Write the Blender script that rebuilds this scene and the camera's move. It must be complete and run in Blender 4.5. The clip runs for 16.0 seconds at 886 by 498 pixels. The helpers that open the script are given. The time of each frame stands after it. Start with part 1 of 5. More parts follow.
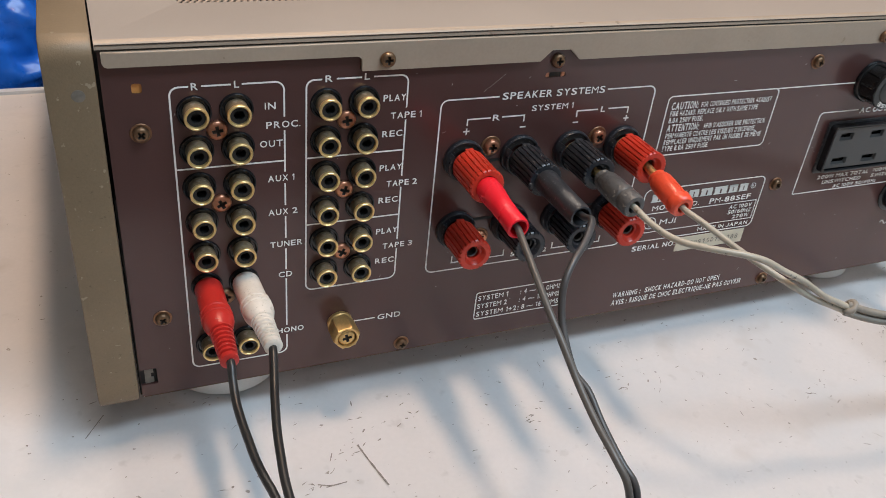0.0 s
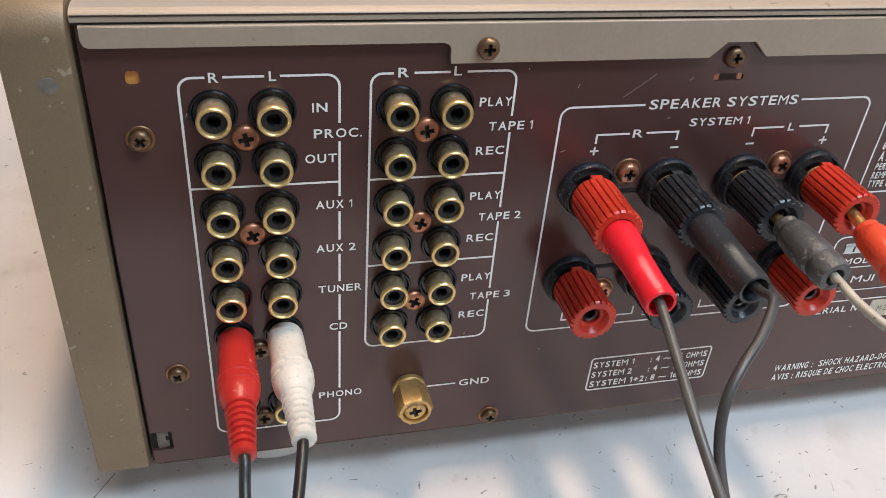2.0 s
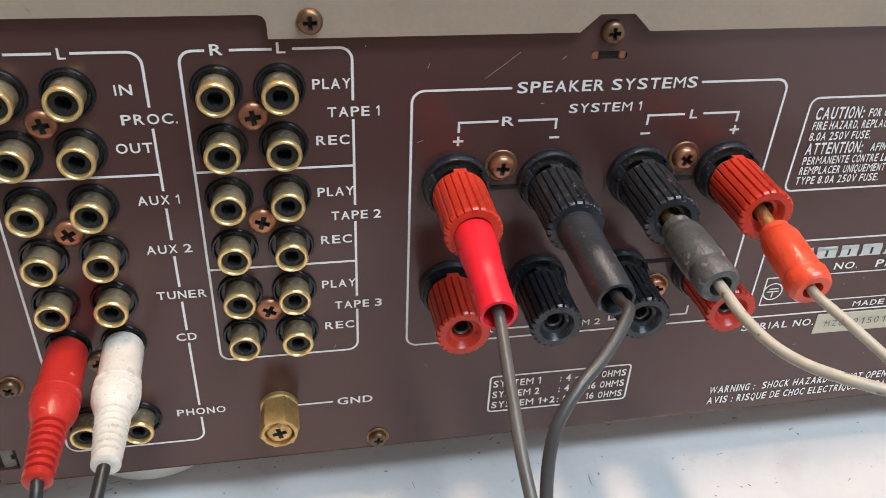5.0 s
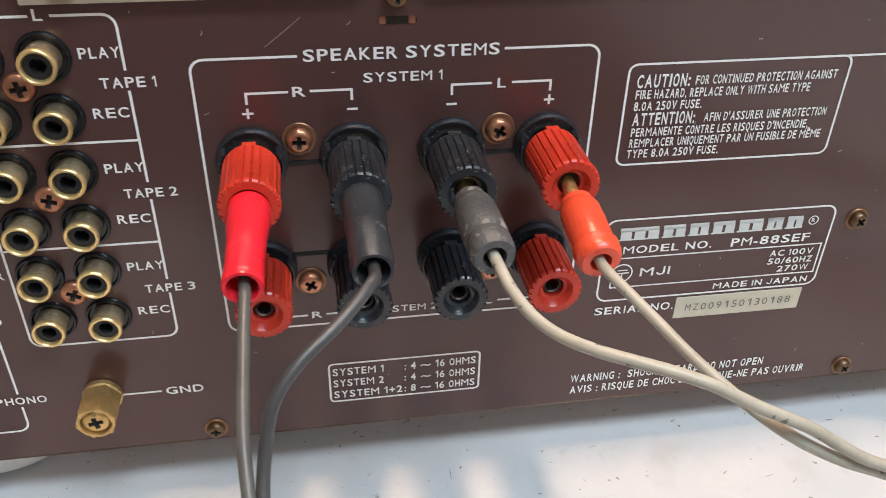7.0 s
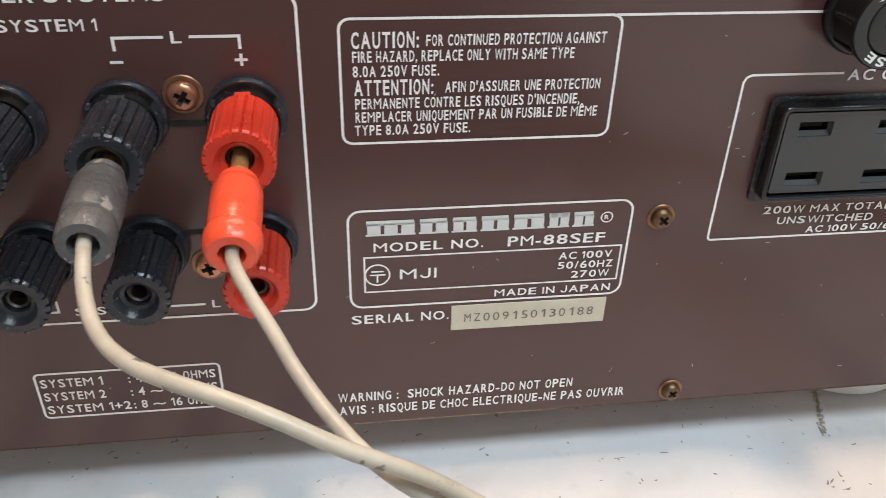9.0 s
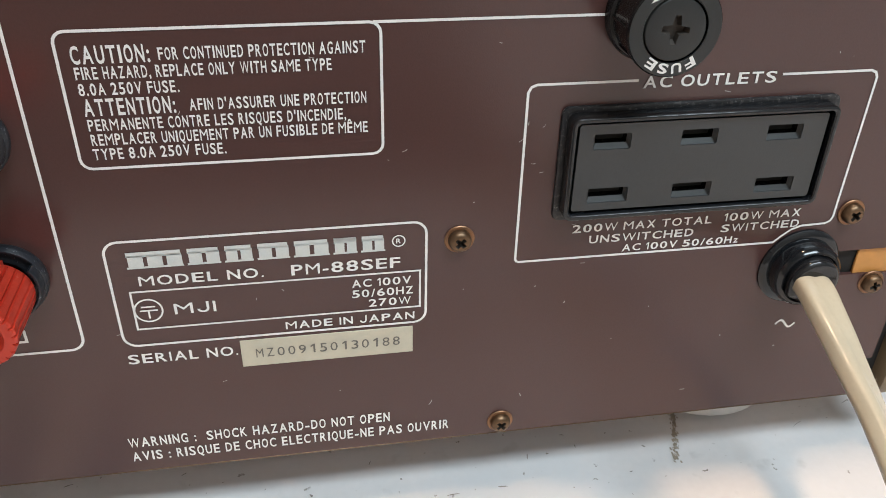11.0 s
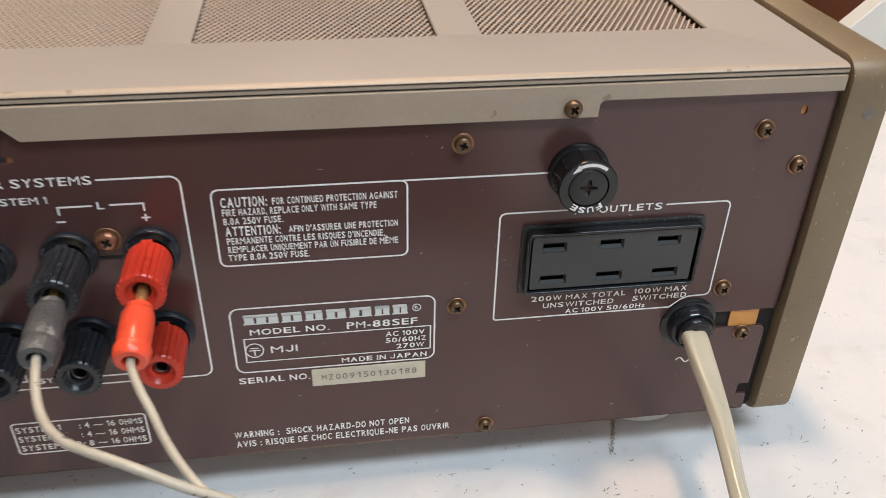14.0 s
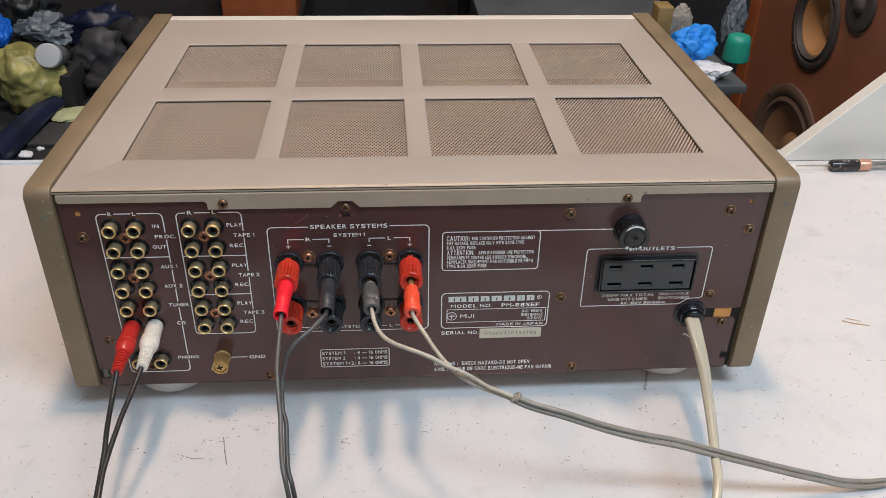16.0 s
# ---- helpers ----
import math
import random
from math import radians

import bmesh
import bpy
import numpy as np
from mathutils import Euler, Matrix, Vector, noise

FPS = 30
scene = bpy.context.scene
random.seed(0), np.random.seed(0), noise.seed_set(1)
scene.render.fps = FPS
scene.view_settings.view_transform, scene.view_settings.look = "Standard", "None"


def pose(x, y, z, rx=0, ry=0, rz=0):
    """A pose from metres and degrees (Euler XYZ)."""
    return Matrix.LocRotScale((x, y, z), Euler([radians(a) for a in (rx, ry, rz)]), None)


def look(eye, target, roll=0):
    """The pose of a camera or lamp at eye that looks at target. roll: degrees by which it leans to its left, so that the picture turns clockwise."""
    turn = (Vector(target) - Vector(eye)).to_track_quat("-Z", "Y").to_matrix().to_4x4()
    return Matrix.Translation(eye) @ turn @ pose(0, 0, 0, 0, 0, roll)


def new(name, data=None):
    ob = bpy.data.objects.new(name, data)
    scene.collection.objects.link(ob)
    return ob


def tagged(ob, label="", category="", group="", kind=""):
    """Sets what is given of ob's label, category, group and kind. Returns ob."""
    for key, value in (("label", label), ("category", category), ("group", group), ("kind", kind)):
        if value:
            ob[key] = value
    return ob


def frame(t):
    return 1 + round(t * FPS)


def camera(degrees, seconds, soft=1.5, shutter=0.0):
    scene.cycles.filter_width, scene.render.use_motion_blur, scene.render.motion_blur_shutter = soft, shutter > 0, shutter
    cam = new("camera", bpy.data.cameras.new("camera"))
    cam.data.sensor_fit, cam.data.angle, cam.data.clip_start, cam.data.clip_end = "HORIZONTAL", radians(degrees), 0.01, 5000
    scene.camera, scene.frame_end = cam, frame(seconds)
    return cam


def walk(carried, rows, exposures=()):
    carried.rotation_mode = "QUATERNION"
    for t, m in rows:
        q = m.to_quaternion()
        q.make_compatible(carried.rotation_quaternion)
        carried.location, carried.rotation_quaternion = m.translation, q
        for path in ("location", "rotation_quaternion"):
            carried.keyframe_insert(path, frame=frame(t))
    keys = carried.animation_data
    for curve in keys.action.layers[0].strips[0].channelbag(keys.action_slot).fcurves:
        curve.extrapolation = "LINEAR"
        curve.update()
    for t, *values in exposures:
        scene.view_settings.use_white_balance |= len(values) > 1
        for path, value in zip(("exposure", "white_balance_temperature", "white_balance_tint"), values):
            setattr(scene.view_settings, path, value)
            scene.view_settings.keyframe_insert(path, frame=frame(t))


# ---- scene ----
cam = camera(55.98, 16.0, soft=0.75, shutter=0.2)
PATH = [
    (0, (-0.20708, -0.26838, 0.25882), (0.15370, 0.49648, -0.27488), 6.172),
    (0.5, (-0.18489, -0.24217, 0.25195), (0.11758, 0.52858, -0.30882), 7.350),
    (1, (-0.17779, -0.21851, 0.25080), (0.09025, 0.55308, -0.32609), 6.801),
    (1.5, (-0.17254, -0.20694, 0.24292), (0.06874, 0.57526, -0.33149), 5.700),
    (2, (-0.17133, -0.19010, 0.23238), (0.05369, 0.60044, -0.33720), 4.940),
    (2.5, (-0.16629, -0.18335, 0.22725), (0.04960, 0.60823, -0.34441), 4.638),
    (3, (-0.15996, -0.18001, 0.22613), (0.04357, 0.61613, -0.34373), 4.197),
    (3.2, (-0.15635, -0.17714, 0.22472), (0.03390, 0.62325, -0.34378), 3.640),
    (5.5, (-0.10351, -0.18386, 0.21511), (0.05923, 0.63137, -0.34069), 2.598),
    (6, (-0.09088, -0.18684, 0.21201), (0.06309, 0.63348, -0.33877), 2.076),
    (6.5, (-0.07656, -0.18601, 0.21411), (0.07305, 0.63378, -0.33867), 1.600),
    (7, (-0.06104, -0.18674, 0.20778), (0.08225, 0.63560, -0.34288), 1.269),
    (7.5, (-0.03826, -0.18929, 0.20254), (0.08693, 0.63645, -0.34744), 1.098),
    (8, (-0.01828, -0.18869, 0.19896), (0.09384, 0.64359, -0.34393), 1.072),
    (8.5, (-0.00275, -0.17528, 0.19168), (0.11478, 0.65599, -0.35161), 1.463),
    (9, (0.01546, -0.16860, 0.18617), (0.13831, 0.66304, -0.35539), 1.696),
    (9.5, (0.03614, -0.16770, 0.18613), (0.16386, 0.66590, -0.35126), 1.568),
    (10, (0.04826, -0.16523, 0.18528), (0.18835, 0.66981, -0.34678), 1.566),
    (12.5, (0.06822, -0.15030, 0.17977), (0.22645, 0.67122, -0.36801), 1.375),
    (13, (0.06789, -0.14951, 0.18089), (0.22858, 0.66959, -0.36979), 1.450),
    (13.5, (0.06579, -0.17378, 0.20782), (0.22449, 0.64556, -0.34308), 1.517),
    (14, (0.05238, -0.22877, 0.25750), (0.18599, 0.59867, -0.28794), 1.374),
    (14.5, (0.02691, -0.28979, 0.30130), (0.12439, 0.54501, -0.24055), 0.973),
    (15, (0.00445, -0.35063, 0.34130), (0.08080, 0.48959, -0.19555), 0.811),
    (15.5, (-0.01072, -0.40309, 0.37196), (0.06311, 0.43984, -0.16096), 1.261),
    (16, (-0.01571, -0.43207, 0.39339), (0.04973, 0.41231, -0.13834), 1.165),
]
walk(cam, [(t, look(eye, target, roll)) for t, eye, target, roll in PATH], exposures=[
    (0.0, -0.30, 6450, 10), (1.5, -0.11, 6420, 10), (3.0, 0.05, 6400, 10), (5.5, 0.07, 6530, 10), (8.0, 0.07, 6720, 10), (10.0, 0.05, 6900, 10), (12.5, 0.08, 6950, 10),
    (13.5, 0.04, 6900, 10), (14.0, -0.13, 6700, 10), (14.5, -0.20, 6600, 10), (15.0, -0.24, 6500, 10), (16.0, -0.32, 6400, 10)])

# ---- light ----
world = bpy.data.worlds.new("room_air")
scene.world = world
world.use_nodes = True
world.node_tree.nodes["Background"].inputs[0].default_value = (0.55, 0.68, 0.9, 1)
world.node_tree.nodes["Background"].inputs[1].default_value = 0.6


def area_lamp(name, eye, target, size_x, size_y, watts, colour):
    data = bpy.data.lights.new(name, "AREA")
    data.shape, data.size, data.size_y, data.energy, data.color = "RECTANGLE", size_x, size_y, watts, colour
    ob = new(name, data)
    ob.matrix_world = look(eye, target)
    return ob


# a twin tube over the bench
area_lamp("ceiling_tube_lamp", (0.0, 0.03, 1.70), (0.0, 0.03, 0), 0.12, 0.20, 18, (1.0, 0.68, 0.46))
# a long unseen tube further back, added to brighten speaker and shelves
area_lamp("ceiling_tube_lamp_back", (0.20, 1.20, 1.70), (0.20, 1.20, 0), 1.4, 0.12, 17.0, (1.0, 0.86, 0.74))
# cool daylight fill in a rooflight added above the camera, out of view
area_lamp("window_daylight", (0.70, -0.92, 2.045), (0.70, -0.92, 0.0), 1.5, 0.50, 54, (0.69, 0.86, 1.0))


# ---- materials ----
def material(name, colour, rough=0.5, metal=0.0, grain=600.0, grain_amount=0.06, stain=25.0, stain_amount=0.10,
             bump=0.05, bump_scale=900.0, spots=None, rough_vary=0.08, specular=0.5, coat=0.0, vary=0.0, subsurface=0.0):
    m = bpy.data.materials.new(name)
    m.use_nodes = True
    n, l = m.node_tree.nodes, m.node_tree.links
    b = n["Principled BSDF"]
    co = n.new("ShaderNodeTexCoord")
    fine, wide = n.new("ShaderNodeTexNoise"), n.new("ShaderNodeTexNoise")
    fine.inputs["Scale"].default_value, fine.inputs["Detail"].default_value = grain, 4
    wide.inputs["Scale"].default_value, wide.inputs["Detail"].default_value = stain, 5
    l.new(co.outputs["Object"], fine.inputs["Vector"]), l.new(co.outputs["Object"], wide.inputs["Vector"])

    def maths(op, a, c):
        q = n.new("ShaderNodeMath")
        q.operation = op
        for i, v in enumerate((a, c)):
            if isinstance(v, (int, float)):
                q.inputs[i].default_value = v
            else:
                l.new(v, q.inputs[i])
        return q.outputs[0]

    g = maths("MULTIPLY", maths("SUBTRACT", fine.outputs["Fac"], 0.5), 2 * grain_amount)
    w = maths("MULTIPLY", maths("SUBTRACT", wide.outputs["Fac"], 0.5), 3 * stain_amount)
    total = maths("ADD", maths("ADD", g, w), 1.0)
    if vary:
        info = n.new("ShaderNodeObjectInfo")
        total = maths("ADD", total, maths("MULTIPLY", maths("SUBTRACT", info.outputs["Random"], 0.5), 2 * vary))
    tint = n.new("ShaderNodeVectorMath")
    tint.operation = "SCALE"
    tint.inputs[0].default_value = colour
    l.new(total, tint.inputs["Scale"])
    out = tint.outputs[0]
    if spots:
        for scale, limit, tone, strength in spots:
            sp = n.new("ShaderNodeTexNoise")
            sp.inputs["Scale"].default_value, sp.inputs["Detail"].default_value = scale, 3
            l.new(co.outputs["Object"], sp.inputs["Vector"])
            ramp = n.new("ShaderNodeMapRange")
            ramp.inputs["From Min"].default_value, ramp.inputs["From Max"].default_value = limit, limit + (0.03 if scale > 150 else 0.16)
            ramp.inputs["To Max"].default_value = strength
            l.new(sp.outputs["Fac"], ramp.inputs["Value"])
            mix = n.new("ShaderNodeMix")
            mix.data_type = "RGBA"
            l.new(ramp.outputs[0], mix.inputs["Factor"])
            l.new(out, mix.inputs["A"])
            mix.inputs["B"].default_value = (*tone, 1)
            out = mix.outputs["Result"]
    l.new(out, b.inputs["Base Color"])
    b.inputs["Metallic"].default_value = metal
    b.inputs["Specular IOR Level"].default_value = specular
    b.inputs["Coat Weight"].default_value = coat
    b.inputs["Subsurface Weight"].default_value = subsurface
    b.inputs["Subsurface Radius"].default_value = (0.004, 0.003, 0.003)
    l.new(maths("ADD", maths("MULTIPLY", maths("SUBTRACT", wide.outputs["Fac"], 0.5), 2 * rough_vary), rough), b.inputs["Roughness"])
    if bump:
        rel, bp = n.new("ShaderNodeTexNoise"), n.new("ShaderNodeBump")
        rel.inputs["Scale"].default_value = bump_scale
        l.new(co.outputs["Object"], rel.inputs["Vector"])
        l.new(rel.outputs["Fac"], bp.inputs["Height"])
        bp.inputs["Strength"].default_value, bp.inputs["Distance"].default_value = bump, 0.0005
        l.new(bp.outputs[0], b.inputs["Normal"])
    return m


COVER = material("champagne_paint", (0.385, 0.332, 0.288), 0.46, 0.10, 1500, 0.04, 12, 0.045, 0.06, 2500, spots=[(22, 0.60, (0.36, 0.305, 0.262), 0.5), (300, 0.735, (0.24, 0.20, 0.17), 0.6)], rough_vary=0.14)
MESH = material("champagne_mesh", (0.53, 0.415, 0.33), 0.45, 0.15, 1500, 0.05, 20, 0.06, 0)
# cover paint again, warmed in colour against the bluish light on upright faces
FLANGE = material("champagne_flange", (0.40, 0.315, 0.240), 0.46, 0.1, 900, 0.08, 30, 0.12, 0.06, 1500, spots=[(160, 0.70, (0.16, 0.12, 0.08), 0.6)])
CHEEK = material("olive_gold_paint", (0.215, 0.156, 0.094), 0.46, 0.12, 1200, 0.12, 28, 0.22, 0.14, 1800, spots=[(420, 0.69, (0.42, 0.36, 0.26), 0.6), (700, 0.70, (0.10, 0.075, 0.04), 0.6), (90, 0.69, (0.10, 0.07, 0.03), 0.6)])
PANEL = material("maroon_brown_paint", (0.080, 0.0365, 0.0325), 0.19, 0.0, 1800, 0.08, 20, 0.05, 0.05, 3000, spots=[(700, 0.76, (0.25, 0.2, 0.17), 0.5)], rough_vary=0.06, specular=0.55)
PLATE = material("bottom_plate_metal", (0.56, 0.43, 0.37), 0.45, 0.2)
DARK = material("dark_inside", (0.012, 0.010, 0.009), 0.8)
INK = material("white_print", (0.86, 0.83, 0.80), 0.5, 0, 2500, 0.10, 200, 0.05, 0.0)
SILVER = material("silver_print", (0.66, 0.68, 0.66), 0.42, 0.2, 2500, 0.08, 200, 0.05, 0.0)
TUBE_METAL = material("dull_socket_metal", (0.16, 0.15, 0.145), 0.38, 0.8, bump=0)
GLOSS_BLACK = material("glossy_black_plastic", (0.012, 0.013, 0.015), 0.12, 0, 900, 0.1, 60, 0.1, 0.02)
SCUFF = material("pale_scuff", (0.36, 0.31, 0.29), 0.6, bump=0)
DOT = material("worn_dot", (0.17, 0.15, 0.125), 0.6, 0, 900, 0.2, 300, 0.3)
RUBBER_BLACK = material("dull_black_insert", (0.018, 0.018, 0.019), 0.40, specular=0.4)
GROOVE = material("dark_gap", (0.012, 0.011, 0.010), 0.8, bump=0)
RECESS_BROWN = material("grime_in_recess", (0.035, 0.026, 0.020), 0.7)
FASCIA = material("pale_champagne", (0.74, 0.70, 0.64), 0.35, 0.1)
BARREL = material("tarnished_nickel", (0.38, 0.285, 0.175), 0.36, 0.55, 900, 0.3, 160, 0.35, 0.14, 1500, vary=0.32, spots=[(420, 0.64, (0.62, 0.56, 0.46), 0.5)])
BRASS = material("worn_brass", (0.95, 0.675, 0.305), 0.30, 0.75, 1500, 0.12, 300, 0.15, 0.05, vary=0.08)
GOLD = material("gold_plate", (0.62, 0.41, 0.165), 0.34, 0.75, 1200, 0.2, 160, 0.35, 0.12, spots=[(420, 0.64, (0.30, 0.20, 0.10), 0.6)])
WASHER = material("dull_copper_washer", (0.27, 0.140, 0.076), 0.42, 0.7, 1200, 0.2, 250, 0.25, 0.08, vary=0.15)
COPPER = material("copper_screw", (0.47, 0.21, 0.125), 0.30, 0.75, 1200, 0.2, 250, 0.25, 0.08, vary=0.15)
BRONZE = material("bronze_screw", (0.19, 0.115, 0.066), 0.36, 0.75, 1200, 0.2, 250, 0.3, 0.08, vary=0.18)
BLACK = material("black_plastic", (0.020, 0.0225, 0.028), 0.30, 0, 1200, 0.2, 90, 0.3, 0.2, 1400, spots=[(260, 0.62, (0.045, 0.046, 0.049), 0.6), (1300, 0.655, (0.34, 0.34, 0.35), 0.55)])
SATIN_BLACK = material("satin_black_plastic", (0.009, 0.010, 0.011), 0.24, 0, 1200, 0.1, 60, 0.1, 0.03, 2200, rough_vary=0.03, specular=0.45)
DUSTY_BLACK = material("dusty_black_plastic", (0.016, 0.016, 0.018), 0.42, 0, 1200, 0.2, 90, 0.3, 0.3, 1400, spots=[(900, 0.60, (0.13, 0.12, 0.115), 0.5), (2200, 0.63, (0.34, 0.33, 0.32), 0.6)])
OUTLET_FACE = material("charcoal_outlet_plastic", (0.043, 0.044, 0.045), 0.34, 0, 1500, 0.1, 60, 0.08, 0.08, 2500)
# the fuse plastic's own colour, also painted shade on the outlet's slot edges
FUSE_AND_LIP_SHADE = material("charcoal_fuse_plastic", (0.020, 0.021, 0.021), 0.40, 0, 1500, 0.1, 60, 0.1, 0.06, 2500)
RED_CAP = material("red_post_plastic", (0.55, 0.042, 0.022), 0.30, 0, 900, 0.12, 90, 0.2, 0.08, 1500, spots=[(900, 0.72, (0.6, 0.25, 0.2), 0.4)], specular=0.4)
RED_PVC = material("bright_red_pvc", (0.86, 0.021, 0.038), 0.28, 0, 900, 0.06, 60, 0.1, 0.05, subsurface=0.1)
RED_RCA = material("worn_red_rubber", (0.50, 0.026, 0.020), 0.34, 0, 900, 0.12, 120, 0.18, 0.15, 1500, spots=[(500, 0.70, (0.62, 0.42, 0.36), 0.35)])
ORANGE = material("faded_orange_plastic", (0.82, 0.085, 0.036), 0.30, 0, 900, 0.1, 120, 0.16, 0.25, 900, spots=[(450, 0.71, (0.45, 0.18, 0.08), 0.6)])
GREY_PLUG = material("grey_worn_plastic", (0.088, 0.086, 0.086), 0.42, 0, 900, 0.25, 150, 0.45, 0.7, 700, spots=[(420, 0.64, (0.36, 0.33, 0.29), 0.6), (160, 0.66, (0.05, 0.048, 0.046), 0.6)])
DARK_PLUG = material("dark_worn_plastic", (0.034, 0.036, 0.041), 0.32, 0, 900, 0.2, 110, 0.25, 0.2, 1100, spots=[(420, 0.66, (0.18, 0.185, 0.19), 0.5), (1100, 0.69, (0.3, 0.3, 0.3), 0.5)])
WHITE_RCA = material("grubby_white_rubber", (0.74, 0.685, 0.61), 0.42, 0, 900, 0.10, 120, 0.16, 0.3, 1200, spots=[(90, 0.50, (0.58, 0.52, 0.43), 0.45), (420, 0.62, (0.42, 0.35, 0.27), 0.35), (1100, 0.66, (0.28, 0.23, 0.17), 0.45)])
BROWN_WIRE = material("brown_grey_sheath", (0.055, 0.053, 0.054), 0.38, 0, 900, 0.12, 90, 0.25, 0.1)
GREY_WIRE = material("grey_wire_sheath", (0.105, 0.096, 0.088), 0.38, 0, 900, 0.12, 90, 0.25, 0.1, spots=[(300, 0.70, (0.05, 0.045, 0.04), 0.6)])
BLACK_WIRE = material("black_wire_sheath", (0.022, 0.022, 0.022), 0.36, 0, 900, 0.12, 90, 0.2, 0.1)
CREAM_WIRE = material("cream_wire_sheath", (0.44, 0.395, 0.32), 0.38, 0, 900, 0.12, 90, 0.30, 0.1, spots=[(70, 0.58, (0.27, 0.235, 0.18), 0.6), (240, 0.68, (0.09, 0.078, 0.065), 0.8)])
CREAM_GREY_WIRE = material("dusty_wire_sheath", (0.25, 0.225, 0.19), 0.42, 0, 900, 0.12, 90, 0.2, 0.1, spots=[(240, 0.70, (0.10, 0.085, 0.07), 0.8)])
CORD = material("yellowed_cord_sheath", (0.48, 0.435, 0.335), 0.24, 0, 900, 0.05, 60, 0.1, 0.05, spots=[(200, 0.72, (0.33, 0.25, 0.16), 0.6)], coat=0.15)
STICKER = material("aged_sticker", (0.60, 0.54, 0.42), 0.55, 0, 1500, 0.05, 200, 0.08, 0.05)
STICKER_INK = material("grey_dot_print", (0.16, 0.14, 0.12), 0.6, bump=0)
ORANGE_TAB = material("amber_board", (0.62, 0.27, 0.07), 0.45, 0, 900, 0.08, 150, 0.12, 0.05)
FOOT = material("pale_grey_foot", (0.78, 0.76, 0.72), 0.4, 0, 900, 0.06, 60, 0.12)
TABLE = material("worn_white_laminate", (0.665, 0.640, 0.632), 0.34, 0, 420, 0.045, 9, 0.04, 0.06, 500,
                 spots=[(14, 0.50, (0.57, 0.59, 0.61), 0.55), (47, 0.55, (0.57, 0.57, 0.57), 0.30), (31, 0.60, (0.48, 0.44, 0.40), 0.40), (110, 0.64, (0.40, 0.38, 0.36), 0.45), (230, 0.705, (0.20, 0.17, 0.14), 0.75), (520, 0.725, (0.26, 0.22, 0.18), 0.75)], rough_vary=0.14)
EDGE_BAND = material("pale_blue_edge_band", (0.62, 0.68, 0.74), 0.35)
SCRATCH = material("pencil_grey_scratch", (0.25, 0.225, 0.205), 0.7, 0, 1500, 0.4, 400, 0.3, 0)
BLOT = material("dark_brown_blot", (0.33, 0.275, 0.22), 0.6, 0, 900, 0.3, 300, 0.5, 0)
RUST = material("brown_stain", (0.42, 0.26, 0.13), 0.6, 0, 900, 0.3, 200, 0.4, 0)
BOARD = material("white_board", (0.68, 0.66, 0.61), 0.45, 0, 500, 0.03, 12, 0.05, 0.05, spots=[(150, 0.74, (0.3, 0.27, 0.24), 0.6)])
WOOD = material("walnut_veneer", (0.29, 0.118, 0.066), 0.36, 0, 220, 0.15, 14, 0.2, 0.1, 300)
WOOD_EDGE = material("walnut_edge", (0.36, 0.105, 0.035), 0.40, 0, 220, 0.15, 20, 0.2, 0.1, 300)
CONE = material("tan_paper_cone", (0.46, 0.25, 0.105), 0.55, 0, 400, 0.1, 30, 0.12, 0.1, 500)
CONE_DARK = material("brown_paper_cone", (0.34, 0.20, 0.115), 0.6, 0, 400, 0.1, 30, 0.12, 0.1, 500)
GASKET = material("faded_gasket", (0.15, 0.098, 0.076), 0.6, 0, 400, 0.1, 30, 0.2, 0.1, 500)
RUBBER = material("speaker_gasket", (0.060, 0.055, 0.056), 0.6, 0, 400, 0.1, 30, 0.2, 0.1, 500)
WALL = material("pale_plaster", (0.55, 0.53, 0.51), 0.8, 0, 60, 0.05, 3, 0.1, 0.1, 90)
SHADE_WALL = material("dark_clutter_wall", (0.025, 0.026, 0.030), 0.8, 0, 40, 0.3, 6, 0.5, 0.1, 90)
FLOOR = material("dark_floor", (0.09, 0.085, 0.08), 0.6, 0, 60, 0.1, 4, 0.2, 0.1, 90)
BLUE_BAG = material("blue_plastic_bag", (0.010, 0.13, 0.62), 0.28, 0, 300, 0.1, 30, 0.25, 0.1, 200)
BLUE_CLOTH = material("blue_cloth", (0.02, 0.28, 0.90), 0.6, 0, 300, 0.1, 30, 0.15, 0.2, 400)
YELLOW_BAG = material("yellow_plastic_bag", (0.33, 0.31, 0.11), 0.36, 0, 200, 0.1, 26, 0.8, 0.1, 200, subsurface=0.2)
WHITE_CLOTH = material("white_tissue", (0.72, 0.74, 0.78), 0.7, 0, 200, 0.06, 20, 0.2, 0.2, 300)
GREEN_TUB = material("green_plastic", (0.02, 0.33, 0.24), 0.4, 0, 200, 0.06, 20, 0.1)
CLEAR_BAG = material("clear_bag_film", (0.13, 0.155, 0.18), 0.25, 0, 200, 0.1, 20, 0.5, 0.1, 200)
NAVY_BAG = material("navy_plastic", (0.010, 0.015, 0.042), 0.35, 0, 200, 0.1, 20, 0.4, 0.1, 200)
GREY_JUNK = material("grey_box_card", (0.045, 0.045, 0.05), 0.6, 0, 200, 0.1, 20, 0.3)
SHELF_TOP = material("grey_shelf_top", (0.085, 0.095, 0.105), 0.6, 0, 200, 0.2, 12, 0.3)
SCRAP = material("pale_green_cloth", (0.42, 0.46, 0.27), 0.7, 0, 300, 0.1, 30, 0.15, 0.2, 400)
GREY_FILM = material("grey_bag_film", (0.020, 0.023, 0.027), 0.4, 0, 200, 0.1, 20, 0.5, 0.1, 200)
